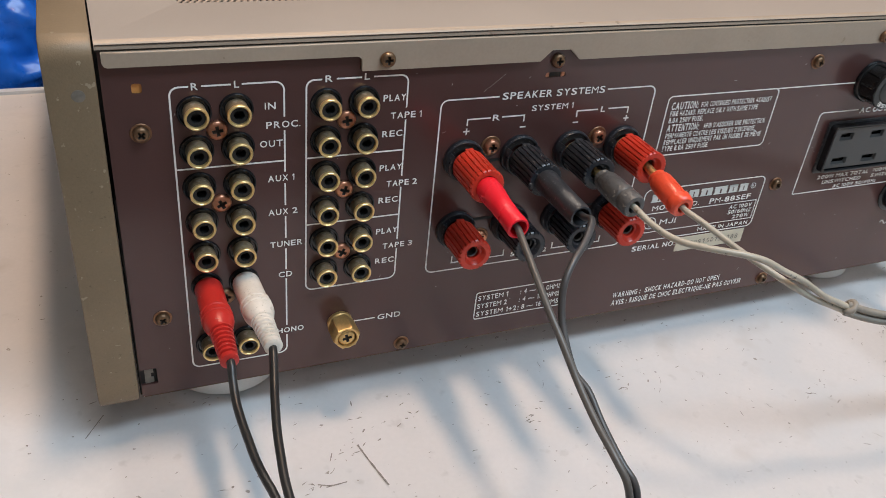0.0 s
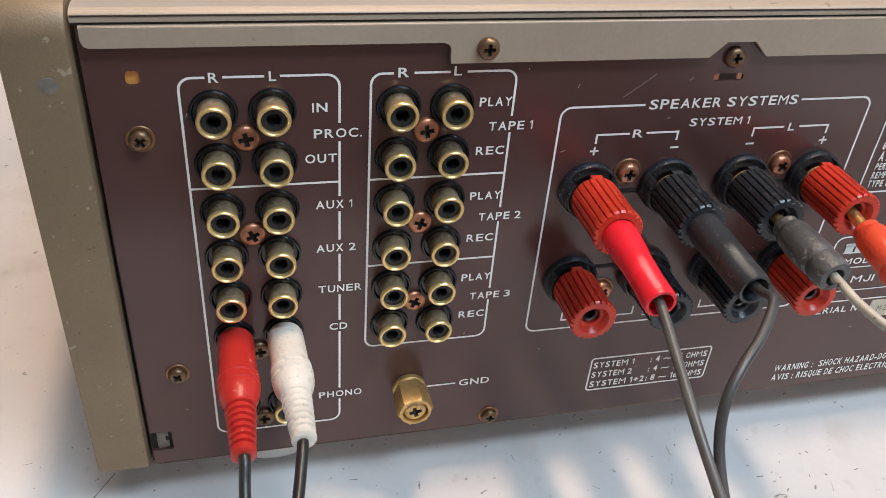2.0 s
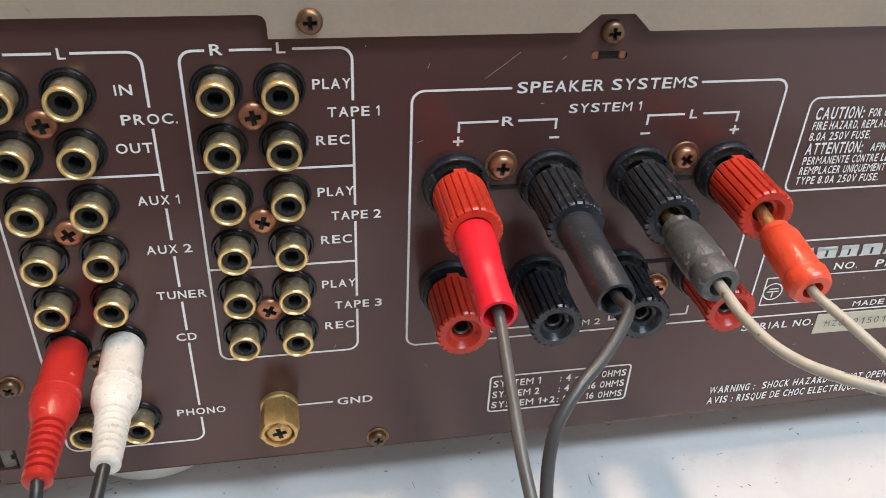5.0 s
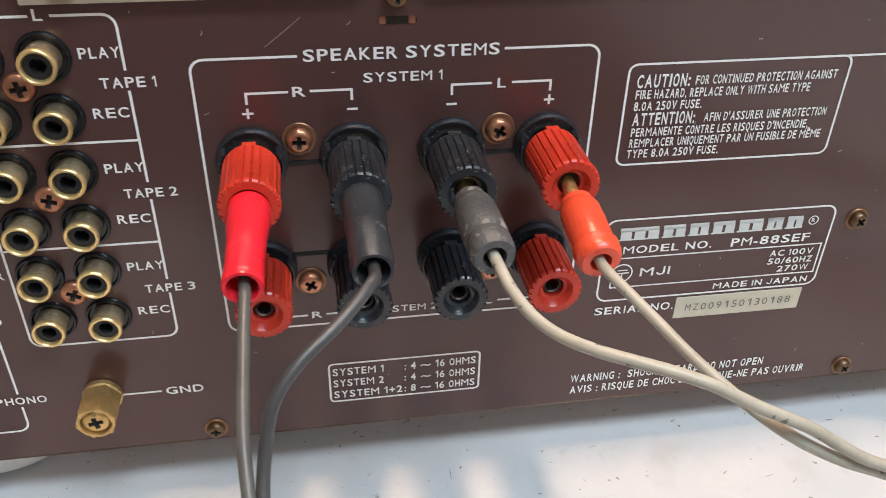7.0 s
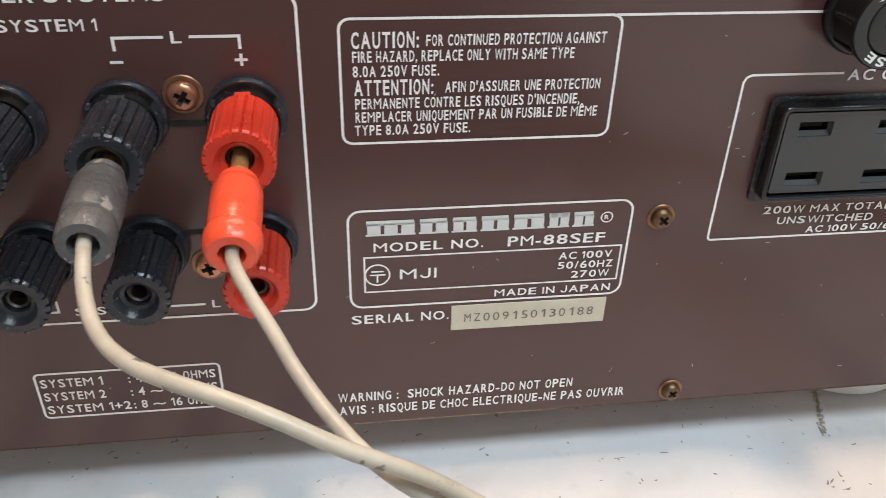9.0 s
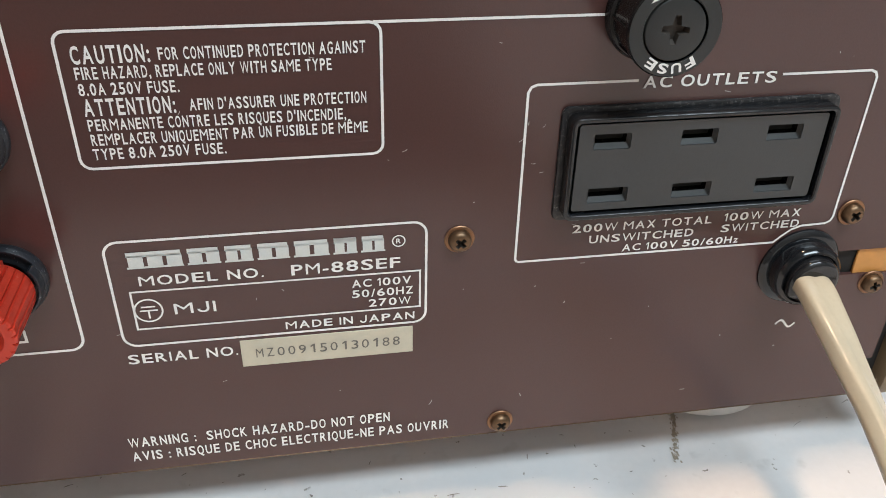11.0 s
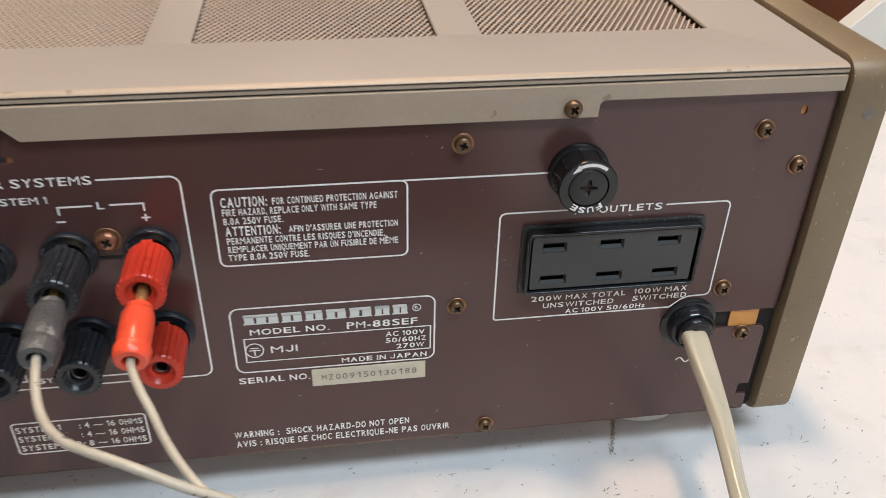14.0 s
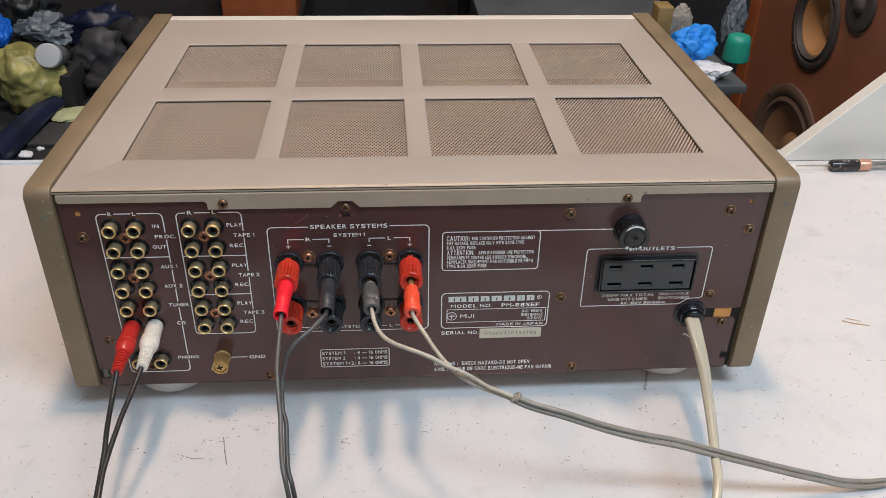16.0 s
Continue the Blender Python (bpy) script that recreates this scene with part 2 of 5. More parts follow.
WHITE_CAP = material("white_cap_plastic", (0.50, 0.53, 0.57), 0.5, 0, 200, 0.04, 20, 0.08)
OCHRE = material("ochre_card", (0.30, 0.20, 0.07), 0.6, 0, 200, 0.1, 20, 0.3)
PAPER_BAG = material("beige_paper", (0.30, 0.28, 0.24), 0.7, 0, 200, 0.1, 20, 0.3, 0.2, 300)
BENCH = material("dark_bench_top", (0.012, 0.012, 0.014), 0.75, 0, 200, 0.2, 12, 0.4)
STEEL = material("bright_steel", (0.55, 0.54, 0.52), 0.25, 1.0, 500, 0.05)
COPPER_BAND = material("copper_band", (0.66, 0.36, 0.25), 0.35, 0.5)
BATTERY_BLACK = material("black_handle", (0.030, 0.026, 0.026), 0.16, 0, 600, 0.2, 150, 0.3, 0.2, 300, spots=[(220, 0.60, (0.30, 0.24, 0.22), 0.6)])

GLASS = bpy.data.materials.new("window_glass")
GLASS.use_nodes = True
GLASS.node_tree.nodes["Principled BSDF"].inputs["Transmission Weight"].default_value = 1.0
GLASS.node_tree.nodes["Principled BSDF"].inputs["Roughness"].default_value = 0.02
TUBE_GLASS = material("lit_tube_glass", (0.9, 0.9, 0.88), 0.3)
TUBE_GLASS.node_tree.nodes["Principled BSDF"].inputs["Emission Color"].default_value = (1.0, 0.86, 0.72, 1)
TUBE_GLASS.node_tree.nodes["Principled BSDF"].inputs["Emission Strength"].default_value = 3.0

# ---- mesh tools ----
PAN = Matrix.Rotation(radians(90), 4, "X")      # panel space (across, up, outward) to the world


def thing(name, label, category, group="", place=None):
    ob = new(name)
    ob.empty_display_size = 0.02
    if place is not None:
        ob.matrix_basis = place
    return tagged(ob, label, category, group)


def part(name, bm, mat, parent, label="", smooth=True, at=None, sharp=38):
    """Links a bmesh as one mesh under a thing or part. Its vertices are in the parent's space unless a pose is given."""
    bmesh.ops.recalc_face_normals(bm, faces=bm.faces)
    me = bpy.data.meshes.new(name)
    bm.to_mesh(me)
    bm.free()
    return part_of_mesh(name, me, mat, parent, label, smooth, at, sharp)


def part_of_mesh(name, me, mat, parent, label="", smooth=True, at=None, sharp=38):
    if mat is not None and not me.materials:
        me.materials.append(mat)
        if any(p.material_index for p in me.polygons):
            me.materials.append(RECESS_BROWN)      # darker brown faces of a recess
    if smooth:
        me.shade_smooth()
        me.set_sharp_from_angle(angle=radians(sharp))
    ob = new(name, me)
    ob.parent = parent
    if at is not None:
        ob.matrix_basis = at
    return tagged(ob, label)


def again(ob, parent, at):
    """Another part on the same mesh."""
    o = new(ob.name.split(".")[0], ob.data)
    o.parent, o.matrix_basis = parent, at
    if "label" in ob:
        o["label"] = ob["label"]
    return o


def box(bm, lo, hi):
    vs = [bm.verts.new((x, y, z)) for x in (lo[0], hi[0]) for y in (lo[1], hi[1]) for z in (lo[2], hi[2])]
    for f in ((0, 1, 3, 2), (4, 6, 7, 5), (0, 4, 5, 1), (2, 3, 7, 6), (0, 2, 6, 4), (1, 5, 7, 3)):
        bm.faces.new([vs[i] for i in f])
    return vs


def bevelled_box(lo, hi, width, segments=2):
    bm = bmesh.new()
    box(bm, lo, hi)
    bmesh.ops.bevel(bm, geom=bm.edges[:], offset=width, segments=segments, profile=0.6, affect="EDGES")
    return bm


def lathe(profile, seg=28, ridges=0, depth=0.0, ridge_from=0.0, ridge_to=0.0, bm=None, closed=True):
    """Turns (radius, height) pairs about z; flutes of the given depth lie between two heights."""
    bm = bm or bmesh.new()
    rings = []
    for r, h in profile:
        ring = []
        for i in range(seg):
            a = 2 * math.pi * i / seg
            q = r
            if ridges and r > 0.006 and ridge_from <= h <= ridge_to and (i * ridges * 6 // seg) % 6 < 1:
                q = r - depth
            ring.append(bm.verts.new((q * math.cos(a), q * math.sin(a), h)))
        rings.append(ring)
    for a, b in zip(rings, rings[1:]):
        for i in range(seg):
            j = (i + 1) % seg
            bm.faces.new((a[i], a[j], b[j], b[i]))
    if closed:
        bm.faces.new(rings[0][::-1])
        bm.faces.new(rings[-1])
    return bm


def filled(loops, depth, bm=None, low=None):
    """A plate in the xy plane between z = 0 and depth, bounded by the first loop, with the others as holes through it; low gives
    other loops for the lower side, so that the holes slope."""
    bm = bm or bmesh.new()
    layers = []
    for z in (depth, 0.0):
        edges, rims = [], []
        for loop in (loops if z or not low else low):
            vs = [bm.verts.new((x, y, z)) for x, y in loop]
            rims.append(vs)
            edges += [bm.edges.new((vs[i], vs[(i + 1) % len(vs)])) for i in range(len(vs))]
        bmesh.ops.triangle_fill(bm, use_beauty=True, use_dissolve=False, edges=edges)
        layers.append(rims)
    for top, low in zip(*layers):
        for i in range(len(top)):
            j = (i + 1) % len(top)
            bm.faces.new((top[i], top[j], low[j], low[i]))
    bmesh.ops.recalc_face_normals(bm, faces=bm.faces)
    bm.normal_update()
    return bm


def rounded(u0, v0, u1, v1, r, n=5):
    pts = []
    for cx, cy, a0 in ((u1 - r, v1 - r, 0), (u0 + r, v1 - r, 90), (u0 + r, v0 + r, 180), (u1 - r, v0 + r, 270)):
        for k in range(n + 1):
            a = radians(a0 + 90 * k / n)
            pts.append((cx + r * math.cos(a), cy + r * math.sin(a)))
    return pts


def circle(u, v, r, n=24):
    return [(u + r * math.cos(2 * math.pi * i / n), v + r * math.sin(2 * math.pi * i / n)) for i in range(n)]


def smooth_line(points, steps=8):
    """A Catmull-Rom line through the points."""
    p = [Vector(q) for q in points]
    p = [2 * p[0] - p[1]] + p + [2 * p[-1] - p[-2]]
    out = []
    for i in range(1, len(p) - 2):
        for k in range(steps):
            t = k / steps
            out.append(0.5 * ((2 * p[i]) + (p[i + 1] - p[i - 1]) * t + (2 * p[i - 1] - 5 * p[i] + 4 * p[i + 1] - p[i + 2]) * t * t
                              + (3 * p[i] - p[i - 1] - 3 * p[i + 1] + p[i + 2]) * t ** 3))
    return out + [p[-2]]


def sweep(points, section, twist=0.0, steps=8):
    """Draws a closed section (list of 2D points) along a smooth line; twist in degrees along the whole length."""
    line = smooth_line(points, steps)
    bm = bmesh.new()
    side = (line[1] - line[0]).cross(Vector((0, 0, 1))).normalized()
    rings = []
    for i, p in enumerate(line):
        d = (line[min(i + 1, len(line) - 1)] - line[max(i - 1, 0)]).normalized()
        side = (side - d * side.dot(d)).normalized()
        up = side.cross(d)
        a = radians(twist) * i / (len(line) - 1)
        s, u = side * math.cos(a) + up * math.sin(a), up * math.cos(a) - side * math.sin(a)
        rings.append([bm.verts.new(p + s * x + u * y) for x, y in section])
    n = len(section)
    for a, b in zip(rings, rings[1:]):
        for i in range(n):
            j = (i + 1) % n
            bm.faces.new((a[i], a[j], b[j], b[i]))
    bm.faces.new(rings[0][::-1])
    bm.faces.new(rings[-1])
    return bm


def round_section(r, n=12):
    return [(r * math.cos(2 * math.pi * i / n), r * math.sin(2 * math.pi * i / n)) for i in range(n)]


def aim(start, end):
    """The pose at start whose z axis points to end."""
    d = (Vector(end) - Vector(start)).normalized()
    return Matrix.Translation(start) @ d.to_track_quat("Z", "Y").to_matrix().to_4x4()


def crumpled(radius, seed, rough=0.35, scale=2.0, squash=(1, 1, 1), levels=5):
    """A soft crumpled lump: broad swellings parted by creases."""
    bm = bmesh.new()
    bmesh.ops.create_icosphere(bm, subdivisions=levels, radius=1.0)
    off = Vector((seed * 7.1, seed * 3.3, seed))
    for v in bm.verts:
        p = v.co.normalized()
        q = p * scale + off
        q += 0.35 * Vector((noise.noise(q * 1.3), noise.noise(q * 1.3 + off), noise.noise(q * 1.3 - off)))
        crease = 1 - min(1.0, 5.0 * abs(noise.noise(q * 0.6 + off)))
        ridge = 1 - abs(noise.noise(q * 0.55 + off * 2))
        fold = 1 - abs(noise.noise(q * 1.25 + off * 3))
        k = 1 + rough * (0.9 * noise.noise(q * 0.5) + 0.8 * (ridge * ridge - 0.6) - 0.35 * crease * crease + 0.06 * noise.noise(q * 2.2) + 0.30 * (fold ** 4 - 0.4))
        v.co = Vector((p.x * squash[0], p.y * squash[1], p.z * squash[2])) * (radius * k)
    return bm


def on_panel(u, v, w=0.0, turn=0.0):
    return Matrix.Translation((u, -w, v)) @ PAN @ Matrix.Rotation(radians(turn), 4, "Z")


# ---- the room ----
SOUTH, TOP = -1.46, 2.05


def room():
    for name, lo, hi, mat in (("floor", (-2.6, SOUTH, -0.80), (2.6, 2.6, -0.75), FLOOR), ("wall_south", (-2.6, SOUTH - 0.05, -0.75), (2.6, SOUTH, TOP), WALL),
                              ("wall_west", (-2.65, SOUTH, -0.75), (-2.6, 2.6, TOP), WALL), ("wall_east", (2.6, SOUTH, -0.75), (2.65, 2.6, TOP), WALL),
                              ("wall_north", (-2.6, 2.6, -0.75), (2.6, 2.65, TOP), SHADE_WALL)):
        bm = bmesh.new()
        box(bm, lo, hi)
        ob = part(name, bm, mat, None, smooth=False)
        tagged(ob, "plain dim room surface closing the workshop", name.split("_")[0], kind="structure")
    # the ceiling has a long rooflight over the front of the bench, added unseen for the fill lamp
    x0, x1, y0, y1 = -0.53, 1.43, -1.19, -0.65
    bm = filled([[(-2.6, SOUTH), (2.6, SOUTH), (2.6, 2.6), (-2.6, 2.6)], [(x0, y0), (x1, y0), (x1, y1), (x0, y1)]], 0.08)
    bm.transform(Matrix.Translation((0, 0, TOP)))
    tagged(part("ceiling", bm, WALL, None, smooth=False), "plain dim ceiling with an added rooflight", "ceiling", kind="structure")
    win = tagged(new("window_1"), "long unseen rooflight added to hold the cool fill lamp", "window", kind="structure")
    halves = ((x0, 0.45), (0.45, x1))
    bm = filled([[(x0, y0), (x1, y0), (x1, y1), (x0, y1)]] + [[(a + 0.03, y0 + 0.03), (b - 0.03, y0 + 0.03), (b - 0.03, y1 - 0.03), (a + 0.03, y1 - 0.03)] for a, b in halves], 0.03)
    bm.transform(Matrix.Translation((0, 0, TOP + 0.04)))
    part("window_frame", bm, BOARD, win, smooth=False)
    for a, b in halves:
        bm = bmesh.new()
        box(bm, (a + 0.031, y0 + 0.031, TOP + 0.050), (b - 0.031, y1 - 0.031, TOP + 0.054))
        pane = part("pane", bm, GLASS, win, smooth=False)
        pane.visible_shadow = False


room()


def tube_lamp(x, y, length, along_x, rows):
    """An unseen ceiling batten with bare tubes, hung on two rods, added to house a lamp."""
    t = thing("ceiling_light", "unseen white ceiling batten with bare tubes, added to house a lamp", "lamp", place=Matrix.Translation((x, y, 0)) @ Matrix.Rotation(radians(90 if along_x else 0), 4, "Z"))
    h = length / 2
    part("housing", bevelled_box((-0.05, -h - 0.03, 1.745), (0.05, h + 0.03, 1.80), 0.004), BOARD, t, "white enamelled housing")
    for off in rows:
        part("tube", lathe([(0.010, -h), (0.013, -h + 0.004), (0.013, h - 0.004), (0.010, h)], 20), TUBE_GLASS, t, "white fluorescent tube", at=Matrix.Translation((off, 0, 1.728)) @ Matrix.Rotation(radians(90), 4, "X"))
        for s in (-1, 1):
            part("tube_holder", bevelled_box((off - 0.012, s * h - 0.012, 1.712), (off + 0.012, s * h + 0.012, 1.747), 0.002), BOARD, t)
    for s in (-0.7, 0.7):
        part("rod", lathe([(0.004, 1.80), (0.004, TOP)], 10), BOARD, t, at=Matrix.Translation((0, s * h, 0)))


tube_lamp(0.0, 0.03, 0.20, False, (-0.035, 0.035))
tube_lamp(0.20, 1.20, 1.4, True, (0.0,))


FRONT = -0.172      # front edge of the bench, unseen: set to darken the panel's reflection


def over_edge(points):
    """Draws the far end of a lead in, so that it drops over the front edge of the bench."""
    return [(x, y if y > -0.13 else -0.13 + (y + 0.13) * (FRONT + 0.122) / -0.33, z) for x, y, z in points]


def workbench():
    t = thing("workbench", "worn white laminate workbench with scratches and specks", "table")
    # the right wing is added out of view to brighten the panel's reflection
    bm = filled([[(-1.25, FRONT), (0.17, FRONT), (0.17, -0.80), (1.3, -0.80), (1.3, 0.3735), (-1.25, 0.3735)]], 0.032)
    bm.transform(Matrix.Translation((0, 0, -0.032)))
    part("tabletop", bm, TABLE, t, "white laminate top with scuffs")
    part("edge_band", sweep([(-1.25, 0.3780, -0.017), (0.0, 0.3780, -0.017), (1.3, 0.3780, -0.017)], [(-0.0045, -0.019), (0.0045, -0.019), (0.0045, 0.016), (0.003, 0.019), (-0.003, 0.019), (-0.0045, 0.016)], 0, 2), EDGE_BAND, t, "pale bluish edge strip")
    leg = None
    for x in (-1.18, 1.18):
        for y in (FRONT + 0.04 if x < 0 else -0.76, 0.27):
            if leg is None:
                leg = part("leg", bevelled_box((-0.025, -0.025, -0.75), (0.025, 0.025, -0.032), 0.003), GREY_JUNK, t, at=Matrix.Translation((x, y, 0)))
            else:
                again(leg, t, Matrix.Translation((x, y, 0)))

    def scratch(points, width, mat=SCRATCH, name="scratch", lift=0.00025):
        bm = bmesh.new()
        line = smooth_line([(x, y, lift) for x, y in points], 6)
        for k, (a, b) in enumerate(zip(line, line[1:])):
            n = (b - a).cross(Vector((0, 0, 1))).normalized()
            w0 = width * (0.35 + 0.65 * abs(noise.noise(a * 400)))
            w1 = width * (0.35 + 0.65 * abs(noise.noise(b * 400)))
            vs = [bm.verts.new(q) for q in (a - n * w0, a + n * w0, b + n * w1, b - n * w1)]
            bm.faces.new(vs)
        part(name, bm, mat, t, smooth=False)

    scratch([(-0.1248, -0.031), (-0.1225, -0.042), (-0.1192, -0.0555)], 0.0007)
    scratch([(-0.138, -0.0365), (-0.1362, -0.0325)], 0.0004)
    scratch([(-0.146, -0.047), (-0.141, -0.049), (-0.1345, -0.049)], 0.0006)
    scratch([(-0.229, 0.004), (-0.2215, 0.016)], 0.0004)
    rb = random.Random(3)
    drip = bmesh.new()
    for k in range(150):
        f = rb.random() ** 1.3
        x, y = 0.1690 - 0.0072 * f + rb.gauss(0, 0.00055), 0.0200 - 0.0205 * f
        r, turn = rb.uniform(0.00012, 0.00042), rb.uniform(0, 6)
        drip.faces.new([drip.verts.new((x + r * rb.uniform(0.6, 1.2) * math.cos(turn + i), y + 1.8 * r * math.sin(turn + i), 0.00014 + 0.0000008 * k)) for i in range(6)])
    part("drip_stain", drip, BLOT, t, "dried brown drip", smooth=False)
    scratch([(0.3412, 0.0737), (0.348, 0.070), (0.3606, 0.0663)], 0.0013, RUST, "stain")
    scratch([(0.345, 0.077), (0.356, 0.072)], 0.0009, RUST, "stain")
    # the many small nicks, as one sheet of marks
    rnd = random.Random(5)
    marks = bmesh.new()

    def nick(x, y, length, angle, width):
        d, n = Vector((math.cos(angle), math.sin(angle), 0)), Vector((-math.sin(angle), math.cos(angle), 0))
        bend = rnd.gauss(0, 0.06) * length
        rails = []
        for k in range(5):
            f = k / 4
            p = Vector((x, y, 0.00022)) + d * (length * f) + n * (bend * f * (1 - f) * 4)
            w = width * 0.95 * (0.25 + rnd.random() * 0.75) * (0.4 if k in (0, 4) else 1.0)
            rails.append((marks.verts.new(p - n * w), marks.verts.new(p + n * w)))
        for (a, b), (c, e) in zip(rails, rails[1:]):
            marks.faces.new((a, b, e, c))

    for k in range(760):
        x, y = rnd.uniform(-0.30, 0.45), 0.03 - 0.19 * rnd.random()
        if k % 5 == 0:
            x, y = rnd.uniform(-0.48, -0.24) if k % 2 else rnd.uniform(0.25, 0.6), rnd.uniform(-0.05, 0.34)
        kind = rnd.random()
        if kind < 0.74:
            s = rnd.choice((0.0005, 0.0007, 0.0009, 0.0012))
            nick(x, y, s, rnd.uniform(0, 3.14), s * rnd.uniform(0.25, 0.5))
        elif kind < 0.95:
            nick(x, y, rnd.uniform(0.0014, 0.004), rnd.gauss(0.5, 0.6), rnd.uniform(0.00016, 0.00036))
        else:
            nick(x, y, rnd.uniform(0.003, 0.006), rnd.gauss(1.3, 0.8), rnd.uniform(0.00012, 0.00024))
    for cx, cy in ((-0.128, -0.030), (-0.141, -0.047), (-0.100, -0.020), (0.005, -0.030), (-0.045, -0.036), (0.16, -0.02), (0.24, -0.03), (0.10, -0.06)):
        for k in range(9):
            nick(rnd.gauss(cx, 0.007), rnd.gauss(cy, 0.004), rnd.uniform(0.0006, 0.003), rnd.gauss(0.4, 0.5), rnd.uniform(0.0002, 0.0005))
    tagged(part("scuffing", marks, SCRATCH, t, "small dark nicks and specks", smooth=False), "small dark nicks and specks", kind="stuff")


workbench()


# ---- the amplifier ----
amp = thing("amplifier", "champagne and brown stereo amplifier seen from its wired rear", "amplifier")
LEFT, RIGHT = -0.2065, 0.2175        # inner faces of the cheeks
LOW, HIGH, DEEP = 0.0205, 0.1665, 0.318


def body():
    # near-black box: the shade under the vents is put into its colour
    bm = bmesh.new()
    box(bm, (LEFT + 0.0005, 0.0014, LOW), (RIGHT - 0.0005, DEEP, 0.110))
    part("chassis", bm, DARK, amp, "near-black box standing in for the shade inside", smooth=False)
    # unseen plate, added pale and warm to bounce light onto the table
    part("bottom_plate", bevelled_box((LEFT + 0.002, 0.003, LOW - 0.0010), (RIGHT - 0.002, DEEP, LOW - 0.0002), 0.0002, 1), PLATE, amp, "unseen brownish plate added to bounce light underneath")
    # the rear panel, with the cut-outs for the board tab and the corner slots
    holes = [rounded(-0.1964, 0.1485, -0.1932, 0.1520, 0.0008, 2), rounded(-0.0447, 0.1452, -0.0357, 0.1474, 0.0010, 3),
             rounded(0.2048, 0.1496, 0.2070, 0.1528, 0.0008, 2), rounded(-0.2052, 0.0262, -0.1990, 0.0340, 0.0004, 1),]
    inset = 0.2142      # below the slot the panel stops short of the cheek
    outer = [(LEFT + 0.0012, LOW), (inset, LOW), (inset, 0.0282), (0.2098, 0.0282), (0.2098, 0.0335), (inset, 0.0335), (inset, 0.0600), (inset - 0.0004, 0.0616), (inset - 0.0016, 0.0630),
             (0.1895, 0.0634), (0.1895, 0.0708), (RIGHT - 0.0012, 0.0708), (RIGHT - 0.0012, 0.1640), (LEFT + 0.0012, 0.1640)]
    bm = filled([outer] + holes, 0.0012)
    bm.transform(Matrix.Translation((0, 0.0012, 0)) @ PAN)
    panel = part("rear_panel", bm, PANEL, amp, "maroon brown painted steel rear panel with white print", smooth=False)
    # what shows through the cut-outs
    for name, u0, v0, u1, v1, w, mat in (("board_tab", 0.1990, 0.0625, 0.2105, 0.0712, -0.0006, ORANGE_TAB), ("board_tab", -0.1970, 0.1478, -0.1925, 0.1526, -0.0008, ORANGE_TAB),
                                         ("board_tab", 0.2040, 0.1490, 0.2078, 0.1534, -0.0008, ORANGE_TAB),):
        part(name, bevelled_box((u0, -w, v0), (u1, -w + 0.0007, v1), 0.0002, 1), mat, amp, "amber board edge behind a slot")
    bm = filled([[(-0.2036, 0.0258), (-0.2002, 0.0266), (-0.2002, 0.0290), (-0.2012, 0.0290), (-0.2012, 0.0312), (-0.2002, 0.0312), (-0.2002, 0.0334), (-0.2036, 0.0340)]], 0.0006)
    bm.transform(Matrix.Translation((0, 0.0016, 0)) @ PAN)
    part("hook", bm, DOT, amp, "forked steel hook behind a slot", smooth=False)
    # bare lower edge of the panel
    part("lower_edge", bevelled_box((LEFT + 0.002, -0.0001, LOW - 0.0004), (0.2140, 0.0012, LOW - 0.0001), 0.0001, 1), BRONZE, amp, "bare bronze lower edge")
    # cheeks with rounded corners, standing a little proud of the panel
    for x0, x1 in ((LEFT - 0.0150, LEFT), (RIGHT, RIGHT + 0.0150)):
        side = rounded(-0.0035, 0.0185, 0.340, 0.1685, 0.0075, 6)
        bm = filled([side], x1 - x0)
        edges = [e for e in bm.edges if len(e.link_faces) == 2 and abs(e.verts[0].co.z - e.verts[1].co.z) < 1e-6 and e.calc_face_angle(0) > 1.0]
        bmesh.ops.bevel(bm, geom=edges, offset=0.0011, segments=2, profile=0.6, affect="EDGES")
        bm.transform(Matrix.Translation((x0, 0, 0)) @ Matrix(((0, 0, 1, 0), (1, 0, 0, 0), (0, 1, 0, 0), (0, 0, 0, 1))))
        part("side_cheek", bm, CHEEK, amp, "scuffed olive gold painted side panel")
    # the fascia, seen from behind as a pale strip
    part("front_fascia", bevelled_box((LEFT - 0.0145, 0.3215, LOW), (RIGHT + 0.0145, 0.336, 0.1660), 0.0012), FASCIA, amp, "pale champagne front fascia edge")
    # feet
    foot = None
    for x, y0 in ((-0.168, 0.0370), (0.1828, 0.0392)):
        for y in (y0, 0.275):
            at = Matrix.Translation((x, y, 0))
            if foot is None:
                foot = part("foot", lathe([(0.0215, 0), (0.0245, 0.002), (0.0255, 0.012), (0.0245, 0.0150), (0.022, LOW)], 40), FOOT, amp, "pale grey round foot", at=at)
            else:
                again(foot, amp, at)
    return panel


panel = body()


